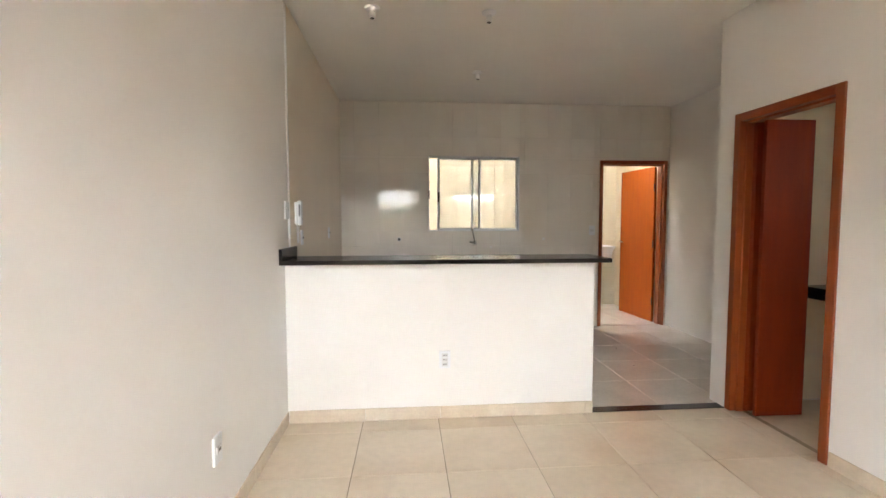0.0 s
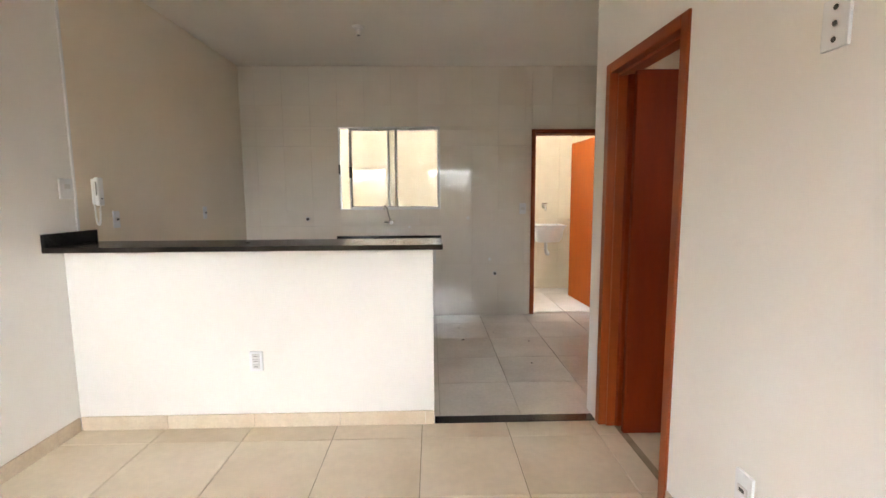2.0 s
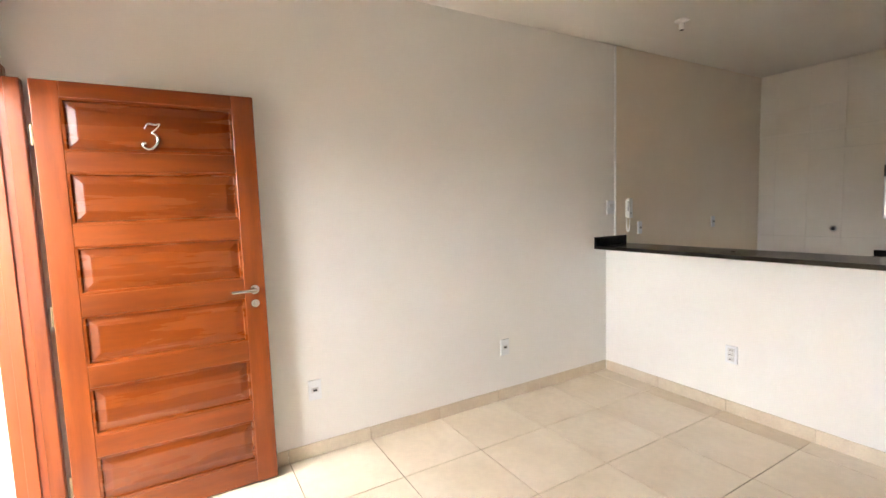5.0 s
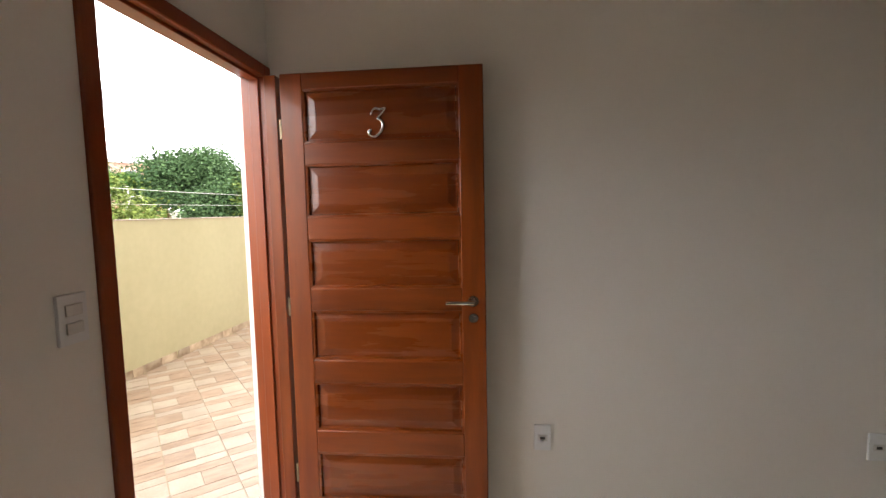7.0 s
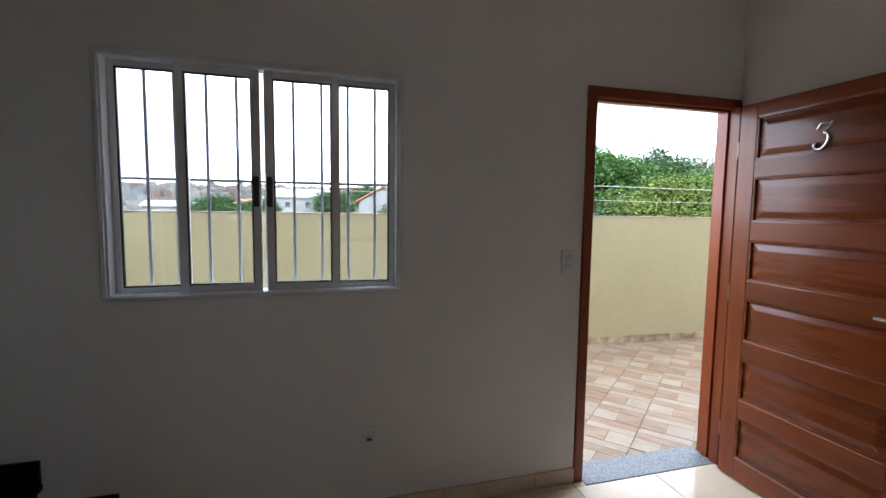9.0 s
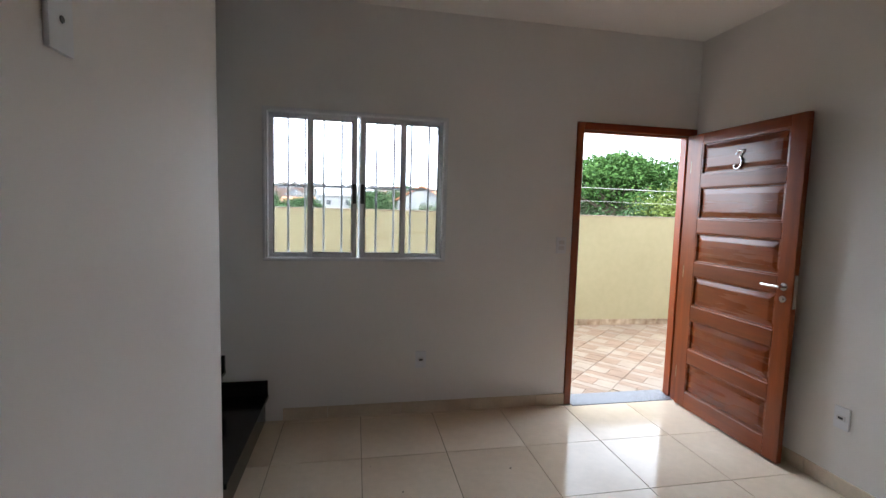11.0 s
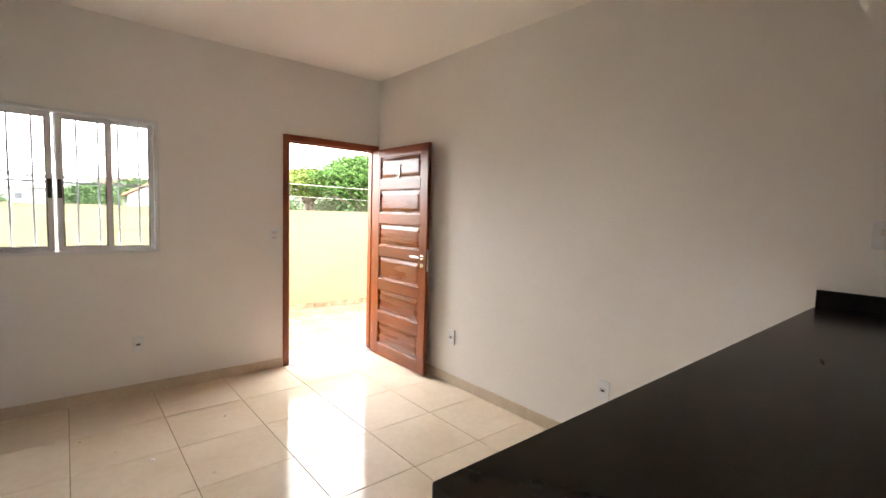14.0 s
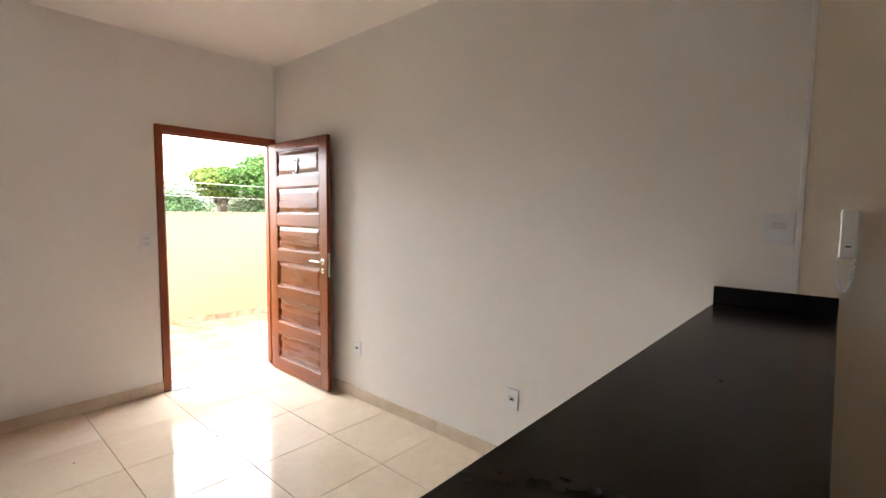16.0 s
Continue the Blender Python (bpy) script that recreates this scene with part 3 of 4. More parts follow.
faucet = thing("faucet", pose(1.66, Y_BACK - 0.010, 1.10), "chrome wall-mounted swan-neck kitchen tap", "faucet")
bm = bmesh.new()
rod(bm, (0, 0, 0), (0, -0.012, 0), 0.028, 0.026, seg=18)
rod(bm, (0, -0.012, 0), (0, -0.06, 0), 0.015, seg=14)
part("body", bm, M_CHROME, faucet, smooth=True)
bm = bmesh.new()
rod(bm, (-0.002, -0.05, 0.0), (-0.07, -0.055, 0.012), 0.010, 0.012)
part("lever", bm, M_CHROME, faucet, smooth=True)
bm = bmesh.new()
pts = [Vector((0, -0.05, 0.005)), Vector((-0.02, -0.06, 0.08)), Vector((-0.035, -0.075, 0.16)), Vector((-0.05, -0.10, 0.195)), Vector((-0.06, -0.14, 0.19)), Vector((-0.062, -0.16, 0.155))]
for a, b in zip(pts, pts[1:]):
    rod(bm, a, b, 0.009, seg=10)
part("spout", bm, M_CHROME, faucet, smooth=True)


def pipe_stub(x, z, material, label, r=0.012):
    s = thing("pipe_stub", pose(x, Y_BACK - 0.011, z), label, "pipe stub", "capped pipes on the kitchen wall")
    bm = rod(bmesh.new(), (0, 0.004, 0), (0, -0.004, 0), r * 1.7, r * 1.6, seg=16)
    part("collar", bm, M_PLASTIC if material is not M_DARK else M_PGREY, s, smooth=True)
    bm = rod(bmesh.new(), (0, -0.003, 0), (0, -0.022, 0), r, seg=12)
    part("plug", bm, material, s, smooth=True)


pipe_stub(0.715, 1.145, M_DARK, "dark plugged pipe stub in the tiled wall", 0.016)
pipe_stub(2.857, 0.495, M_DARK, "dark plugged pipe stub low in the tiled wall", 0.015)
pipe_stub(2.797, 0.662, M_PLASTIC, "white capped pipe stub in the tiled wall", 0.011)
pipe_stub(2.545, 1.143, M_PLASTIC, "white capped pipe stub above the counter line", 0.012)
pipe_stub(1.87, 1.045, M_PLASTIC, "small white capped stub beside the tap", 0.008)


# ---- wall plates ----
def wall_plate(name, m, modules, label, category, group, w=0.078, h=0.122, rock=False, jacks=False):
    """A white cover plate; m's y axis points into the wall. modules: heights of the inserts, each a socket or a rocker."""
    p = thing(name, m, label, category, group)
    part("plate", boxed(-w / 2, -0.011, -h / 2, w / 2, 0.0, h / 2, bevel=0.004, seg=2), M_PLATE, p)
    for z in modules:
        if jacks:
            part("jack", rod(bmesh.new(), (0, -0.0115, z), (0, -0.0135, z), 0.0075, 0.006, seg=14), M_DARK, p, "dark round aerial jack", smooth=True)
            continue
        ins = part("rocker" if rock else "socket", boxed(-0.022, -0.0155, z - 0.014, 0.022, -0.008, z + 0.014, bevel=0.003, seg=2), M_PGREY, p)
        if not rock and len(modules) == 1:
            part("pin_recess", boxed(-0.012, -0.0164, z - 0.0065, 0.012, -0.0150, z + 0.0065, bevel=0.0006), M_DARK, ins, "dark oval pin recess")
        elif not rock:
            bm = bmesh.new()
            for dx, dz in ((-0.009, 0.0), (0.0, 0.003), (0.009, 0.0)):
                rod(bm, (dx, -0.015, z + dz), (dx, -0.0162, z + dz), 0.0032, seg=8)
            part("pin_hole", bm, M_DARK, ins, "dark pin holes")
    return p


WEST, SOUTH, NORTH = (lambda y, z: pose(0.0005, y, z, 0, 0, 90)), (lambda x, z: pose(x, Y_FRONT + 0.0005, z, 0, 0, 180)), (lambda x, z: pose(x, -0.0005, z))
EAST = lambda y, z: M_RIGHT @ pose(-0.0005, y, z, 0, 0, -90)
wall_plate("outlet", WEST(-1.14, 0.412), (0.0,), "white power outlet low on the painted wall", "outlet", "low power outlets")
wall_plate("outlet", WEST(-2.587, 0.415), (0.0,), "white power outlet low on the wall beside the door leaf", "outlet", "low power outlets")
wall_plate("outlet", SOUTH(2.146, 0.40), (0.0,), "white power outlet low under the barred window", "outlet", "low power outlets")
wall_plate("outlet", NORTH(1.068, 0.416), (0.032, 0.0, -0.032), "white triple outlet on the half wall", "outlet", "low power outlets")
wall_plate("outlet", EAST(-1.255, 0.40), (0.0,), "white power outlet low beside the bathroom doorway", "outlet", "low power outlets")
wall_plate("outlet", EAST(-2.205, 0.43), (0.0,), "white power outlet low near the stair", "outlet", "low power outlets")
wall_plate("antenna_outlet", EAST(-1.450, 1.818), (0.040, 0.0, -0.040), "white plate with three jacks high on the wall", "outlet", "high wall plates", h=0.128, jacks=True)
wall_plate("antenna_outlet", EAST(-1.682, 1.822), (0.0,), "white plate with one jack high on the wall", "outlet", "high wall plates", jacks=True)
wall_plate("light_switch", SOUTH(1.098, 1.243), (0.022, -0.022), "white two-rocker light switch beside the entrance", "light switch", "light switches", rock=True)
wall_plate("light_switch", WEST(0.057, 1.446), (0.012,), "square white light switch plate above the granite upstand", "light switch", "light switches", w=0.098, h=0.118, rock=True)
wall_plate("outlet", pose(0.0105, 0.44, 1.25, 0, 0, 90), (0.0,), "white outlet on the tiled kitchen side wall", "outlet", "kitchen outlets", w=0.056, h=0.112)
wall_plate("outlet", pose(0.0105, 1.63, 1.255, 0, 0, 90), (0.0,), "white outlet further along the tiled side wall", "outlet", "kitchen outlets", w=0.056, h=0.112)
wall_plate("light_switch", pose(3.177, Y_BACK - 0.0105, 1.248), (0.0,), "white light switch on tiles beside the laundry door", "light switch", "light switches", rock=True)

# ---- intercom ----
intercom = thing("intercom", pose(0.0105, 0.262, 1.432, 0, 0, 90) @ Matrix.Diagonal((0.84, 0.9, 0.93, 1)), "white wall intercom handset with a coiled cord", "intercom")
part("base", boxed(-0.022, -0.022, -0.085, 0.040, 0.0, 0.085, bevel=0.008, seg=2), M_PLASTIC, intercom)
bm = boxed(-0.030, -0.055, -0.095, 0.030, -0.024, 0.095, bevel=0.014, seg=3)
hs = part("handset", bm, M_PLASTIC, intercom, smooth=True)
part("label_bar", boxed(-0.009, -0.0556, -0.050, 0.009, -0.0546, -0.044), M_DARK, hs, "small dark marking")
part("side_slot", boxed(-0.0305, -0.046, -0.025, -0.0295, -0.036, 0.065), M_DARK, hs, "dark side slot")
cu = bpy.data.curves.new("cord", "CURVE")
cu.dimensions, cu.bevel_depth, cu.bevel_resolution = "3D", 0.0035, 2
sp = cu.splines.new("POLY")
path = []
for i in range(241):
    s = i / 240
    a = math.pi * s
    cx, cz = -0.030 + 0.052 * (1 - math.cos(a)) / 2, -0.080 - 0.135 * math.sin(a) ** 0.75 - 0.02 * s
    ph = s * 2 * math.pi * 26
    path.append((cx + 0.0045 * math.cos(ph), -0.022 + 0.0045 * math.sin(ph), cz))
sp.points.add(len(path) - 1)
for p, c in zip(sp.points, path):
    p.co = (*c, 1)
tmp = bpy.data.objects.new("cord", cu)
scene.collection.objects.link(tmp)
cord_mesh = bpy.data.meshes.new_from_object(tmp.evaluated_get(bpy.context.evaluated_depsgraph_get()))
bpy.data.objects.remove(tmp)
cord_mesh.materials.clear()
cord_mesh.materials.append(M_PLASTIC)
cord = new("cord", cord_mesh)
cord.parent = intercom
cord["label"] = "coiled off-white cord"

# ---- ceiling lamp holders ----
def lamp_holder(x, y):
    p = thing("lamp_holder", pose(x, y, H), "white plastic ceiling lamp holder without a bulb", "lamp holder", "ceiling lamp holders")
    bm = rod(bmesh.new(), (0, 0, 0), (0, 0, -0.012), 0.052, 0.048, seg=28)
    rod(bm, (0, 0, -0.012), (0, 0, -0.024), 0.046, 0.026, seg=28)
    part("base", bm, M_PLASTIC, p, smooth=True)
    bm = rod(bmesh.new(), (0, 0, -0.022), (0, 0, -0.070), 0.0215, 0.020, seg=20)
    s = part("socket", bm, M_PLASTIC, p, smooth=True)
    part("bore", rod(bmesh.new(), (0, 0, -0.0695), (0, 0, -0.0708), 0.0155, seg=16), M_DARK, s, "dark socket bore")


for x, y in ((0.585, 0.145), (1.395, 0.15), (1.515, 1.41)):
    lamp_holder(x, y)

# ---- skirting ----
def skirting(name, m, length, h=0.085, piece=0.518, first=0.3):
    s = thing(name, m, "beige tile skirting along the painted wall", "skirting", kind="structure")
    us = grid(0.0, length, first, piece)
    for a, b in zip(us, us[1:]):
        part("piece", boxed(a + 0.001, -0.009, 0.0, b - 0.001, 0.0, h, bevel=0.0015), M_BASE, s)


skirting("baseboard_west", pose(0, -2.84 - 0.98, 0, 0, 0, 90), 3.81, first=0.02 + 0.518)
skirting("baseboard_south", pose(3.10, Y_FRONT, 0, 0, 0, 180), 2.09)
skirting("baseboard_counter", pose(0.010, 0, 0), 2.12, first=0.51)
skirting("baseboard_east", M_RIGHT @ pose(0, -0.80, 0, 0, 0, -90), 1.98)
# white edge trim where the kitchen tiling starts
tagged(part("trim_tile_edge", boxed(0.0, 0.112, 1.1965, 0.012, 0.128, H, bevel=0.002), M_PLASTIC), "slim white tile edge trim", "trim", kind="structure")

# ---- stairs ----
stairs = thing("stairs", pose(3.215, Y_FRONT, 0), "black granite stairs rising beside the entrance wall", "stairs", kind="structure")
for i in range(10):
    x, z = i * 0.27, i * 0.185
    part("riser", boxed(x, 0.001, max(0.0, z), x + 0.02, 1.03, z + 0.165), M_BLACK, stairs)
    part("tread", boxed(x - 0.022, 0.001, z + 0.165, x + 0.29, 1.03, z + 0.19, bevel=0.004, seg=2), M_BLACK, stairs)
    part("upstand", boxed(x - 0.018, 0.001, z + 0.1905, x + 0.27, 0.014, z + 0.29), M_BLACK, stairs)
    part("core", boxed(x + 0.0205, 0.03, 0.0, x + 0.27, 1.02, z + 0.164), M_WALL, stairs)

# ---- bathroom vanity and laundry tank ----
vanity = tagged(part("vanity_shelf", boxed(3.76, -0.30, 0.80, 4.5, 0.099, 0.885, bevel=0.004), M_BLACK), "black granite vanity shelf in the bathroom", "vanity")
tank = thing("laundry_tank", pose(3.785, 4.05 - 0.001, 0.735) @ Matrix.Diagonal((0.82, 0.95, 1, 1)), "white wall-hung laundry tank on cream tiles", "laundry sink")
bm = bmesh.new()
prof = [(0.19, 0.0), (0.225, 0.06), (0.245, 0.17), (0.275, 0.235), (0.285, 0.245), (0.262, 0.246), (0.235, 0.20), (0.20, 0.06)]
rings = []
for r, z in prof:
    k = r / 0.285
    rings.append([bm.verts.new((0.285 * k * cx, -0.26 + 0.255 * k * cy + (1 - k) * 0.12, z)) for cx, cy in
                  ((-1, -0.75), (-0.85, -0.95), (0, -1), (0.85, -0.95), (1, -0.75), (1, 0.9), (0.9, 1), (-0.9, 1), (-1, 0.9))])
for lo, hi in zip(rings, rings[1:]):
    n = len(lo)
    for k in range(n):
        bm.faces.new((lo[k], lo[(k + 1) % n], hi[(k + 1) % n], hi[k]))
bm.faces.new(rings[0])
bm.faces.new(rings[-1])
part("basin", bm, M_PLASTIC, tank, smooth=True)
bm = bmesh.new()
rod(bm, (0, -0.20, 0.0), (0, -0.20, -0.10), 0.030)
rod(bm, (0, -0.20, -0.10), (0.01, -0.20, -0.17), 0.026)
rod(bm, (0.01, -0.20, -0.17), (0.05, -0.19, -0.19), 0.026)
rod(bm, (0.05, -0.19, -0.19), (0.05, 0.0, -0.12), 0.026)
part("trap", bm, M_PGREY, tank, "grey plastic trap", smooth=True)
tap = thing("tap", pose(3.787, 4.05 - 0.009, 1.235), "small chrome tap above the laundry tank", "tap")
bm = rod(bmesh.new(), (0, 0, 0), (0, -0.012, 0), 0.030, 0.026, seg=16)
rod(bm, (0, -0.010, 0), (0, -0.10, 0), 0.017)
rod(bm, (0, -0.095, 0.006), (0, -0.125, -0.055), 0.016)
part("body", bm, M_CHROME, tap, smooth=True)
bm = rod(bmesh.new(), (-0.04, -0.06, 0.045), (0.04, -0.06, 0.045), 0.011)
rod(bm, (0, -0.06, 0.0), (0, -0.06, 0.05), 0.010)
part("knob", bm, M_CHROME, tap, smooth=True)

# ---- upper storey and neighbours ----
M_FACADE = surface("white_facade_render", (0.44, 0.42, 0.38), (0.52, 0.50, 0.46), scale=0.6, rough=0.85, fine=0.05)
M_HOUSE_W = surface("pale_house_render", (0.18, 0.18, 0.18), (0.26, 0.26, 0.258), scale=0.6, rough=0.85, fine=0.08)
upper = tagged(part("wall_upper_storey", boxed(-0.15, Y_FRONT - 0.16, H + 0.121, 3.36, Y_BACK + 0.13, 5.75), M_FACADE), "white rendered upper storey of the house", "facade", kind="structure")
upper_s = tagged(part("wall_stair_front", boxed(3.36, Y_FRONT - 0.16, H, 6.15, Y_FRONT, 5.75), M_FACADE), "white rendered stair wall of the house", "facade", kind="structure")
neighbour = tagged(part("wall_neighbour", boxed(-7.0, Y_FRONT - 0.16, -0.2, -0.1505, Y_BACK + 0.13, 5.75), M_FACADE), "white rendered front of the adjoining house", "facade", kind="structure")
divider = tagged(part("wall_terrace_divider", boxed(4.24, -6.40, -0.027, 4.36, Y_FRONT - 0.161, 2.7), M_WALL), "tall white dividing wall across the terrace", "wall", kind="structure")
coping = tagged(part("trim_parapet_coping", boxed(-7.0, -0.16, 1.4555, 4.235, 0.010, 1.468, bevel=0.003), M_STONE_A), "thin pale coping on the parapet", "coping", kind="structure")
coping.matrix_world = M_EDGE
skirt_t = thing("baseboard_terrace", M_EDGE @ pose(-6.0, 0.0, -0.02), "brown and beige broken-stone skirting of the parapet", "skirting", kind="structure")
x = 0.0
while x < 9.9:
    w = random.uniform(0.12, 0.26)
    s = random.uniform(-0.03, 0.03)
    bm = bmesh.new()
    lo = [bm.verts.new(p) for p in ((x + 0.002, 0, 0), (x + w - 0.002, 0, 0), (x + w + s - 0.002, 0, 0.078), (x + 0.002, 0, 0.078))]
    hi = [bm.verts.new((v.co.x, 0.008, v.co.z)) for v in lo]
    bm.faces.new(hi)
    for k in range(4):
        bm.faces.new((lo[k], lo[(k + 1) % 4], hi[(k + 1) % 4], hi[k]))
    part("stone", bm, M_SKIRTST, skirt_t)
    x += w
# unseen slab added to dim the laundry; the strip left open sets its daylight
laundry_shade = tagged(part("ceiling_laundry", boxed(0.0, 3.12, 2.7605, X_KIT + 0.12, 4.0495, 2.86), M_CEIL), "unseen white slab added over the laundry to cut its daylight", "ceiling", kind="structure")
# added out of view, tall enough to keep direct sun out of the laundry
laundry_up = tagged(part("wall_laundry_upper", boxed(-0.15, 4.05, 2.751, X_KIT + 0.12, 4.18, 5.0), M_LTILE), "unseen cream wall added above the laundry to block the sun", "wall", kind="structure")

# unseen roof; the front overhang is added to hold zenith sky off the terrace
roof = tagged(part("roof", boxed(-7.0, Y_FRONT - 0.75, 5.751, 6.6, Y_BACK + 0.13, 5.93, bevel=0.01), M_FACADE), "unseen flat roof slab closing the house, its added overhang shading the terrace", "roof", kind="structure")

# ---- ground and hills ----
M_GROUND = surface("dry_ground", (0.07, 0.075, 0.045), (0.16, 0.14, 0.10), scale=0.05, rough=0.95, fine=0.2)
M_LEAF_D = surface("dark_green_leaves", (0.022, 0.050, 0.020), (0.060, 0.105, 0.038), scale=1.5, rough=0.8, rand=0.28, island=True, spec=0.15)
M_LEAF_B = surface("bright_green_leaves", (0.024, 0.064, 0.014), (0.064, 0.125, 0.028), scale=1.5, rough=0.8, rand=0.28, island=True, spec=0.15)
M_LEAF_Y = surface("yellow_green_leaves", (0.060, 0.090, 0.018), (0.125, 0.160, 0.036), scale=1.5, rough=0.8, rand=0.28, island=True, spec=0.15)
M_LEAF_G = surface("grey_green_leaves", (0.07, 0.09, 0.055), (0.14, 0.165, 0.10), scale=1.5, rough=0.8, rand=0.28, island=True, spec=0.15)
M_BARK = surface("grey_brown_bark", (0.06, 0.045, 0.035), (0.16, 0.13, 0.10), scale=6, rough=0.9, bump=0.4, bump_scale=25, stretch=(1, 1, 0.25))
M_HOUSE_P = surface("pink_brick_render", (0.46, 0.26, 0.20), (0.60, 0.38, 0.30), scale=0.8, rough=0.9, fine=0.1)
M_HOUSE_B = surface("blue_grey_render", (0.26, 0.32, 0.42), (0.36, 0.42, 0.50), scale=0.6, rough=0.85, fine=0.05)
M_ROOF = surface("terracotta_roof_tiles", (0.26, 0.10, 0.05), (0.42, 0.19, 0.10), scale=2.5, rough=0.85, fine=0.15)
M_ROOF_G = surface("grey_fibre_roof", (0.28, 0.28, 0.28), (0.42, 0.42, 0.42), scale=1.0, rough=0.9, fine=0.1)
M_PANE = surface("dark_window_glass", (0.03, 0.035, 0.04), (0.06, 0.065, 0.075), scale=2, rough=0.15)
M_CONC = surface("weathered_concrete", (0.32, 0.31, 0.29), (0.46, 0.45, 0.43), scale=1.5, rough=0.9, fine=0.08)


def city_material():
    m, nt, b = mat_nodes("mixed_house_renders")
    N, L = nt.nodes.new, nt.links.new
    g = N("ShaderNodeNewGeometry")
    r = N("ShaderNodeValToRGB")
    r.color_ramp.interpolation = "CONSTANT"
    cols = [(0, (0.62, 0.60, 0.58)), (0.22, (0.42, 0.28, 0.22)), (0.38, (0.50, 0.48, 0.46)), (0.52, (0.60, 0.52, 0.42)), (0.66, (0.34, 0.36, 0.40)), (0.78, (0.66, 0.66, 0.66)), (0.9, (0.40, 0.46, 0.52))]
    r.color_ramp.elements[0].color, r.color_ramp.elements[1].position = (*cols[0][1], 1), cols[1][0]
    r.color_ramp.elements[1].color = (*cols[1][1], 1)
    for p, c in cols[2:]:
        r.color_ramp.elements.new(p).color = (*c, 1)
    L(g.outputs["Random Per Island"], r.inputs["Fac"])
    tc = N("ShaderNodeTexCoord")
    n = N("ShaderNodeTexNoise")
    n.inputs["Scale"].default_value = 0.4
    L(tc.outputs["Object"], n.inputs["Vector"])
    hs = N("ShaderNodeHueSaturation")
    mr = N("ShaderNodeMapRange")
    mr.inputs["To Min"].default_value, mr.inputs["To Max"].default_value = 0.17, 0.36
    L(n.outputs["Fac"], mr.inputs["Value"])
    L(mr.outputs["Result"], hs.inputs["Value"])
    L(r.outputs["Color"], hs.inputs["Color"])
    L(hs.outputs["Color"], b.inputs["Base Color"])
    b.inputs["Roughness"].default_value = 0.9
    return m


M_CITY = city_material()
EYE = Vector((2.4, -1.6, 1.48))


def away(yaw, dist):
    """The place at that heading (degrees to the left of +y) and distance from the middle of the room."""
    a = radians(yaw)
    return EYE.x - math.sin(a) * dist, EYE.y + math.cos(a) * dist


def land(x, y):
    """Height of the ground: low near the house, hills to the south."""
    d = math.hypot(x, y)
    a = math.degrees(math.atan2(-x, y)) % 360
    rise = max(0.0, min(1.0, (d - 90) / 420))
    hill = 18 * math.exp(-(((a - 192) / 30) ** 2)) + 14 * math.exp(-(((a - 150) / 25) ** 2)) + 3
    return -7.5 + rise * (hill + 4) + 2.0 * rise * noise.noise((x * 0.01, y * 0.01, 0.3)) * 3


bm = bmesh.new()
radii = [0, 8, 20, 40, 70, 100, 140, 190, 250, 320, 400, 500, 650, 900, 1500, 3000]
rows = []
for r in radii:
    rows.append([bm.verts.new((r * math.sin(k * math.pi / 36), r * math.cos(k * math.pi / 36), land(r * math.sin(k * math.pi / 36), r * math.cos(k * math.pi / 36)))) for k in range(72)])
for a, b in zip(rows, rows[1:]):
    for k in range(72):
        if a is rows[0]:
            if k == 0:
                centre = bm.verts.new((0, 0, -7.5))
            bm.faces.new((centre, b[k], b[(k + 1) % 72]))
        else:
            bm.faces.new((a[k], b[k], b[(k + 1) % 72], a[(k + 1) % 72]))
for v in rows[0]:
    bm.verts.remove(v)
ground = tagged(part("ground", bm, M_GROUND), "dry green and brown ground falling away to hills", "ground", kind="structure")


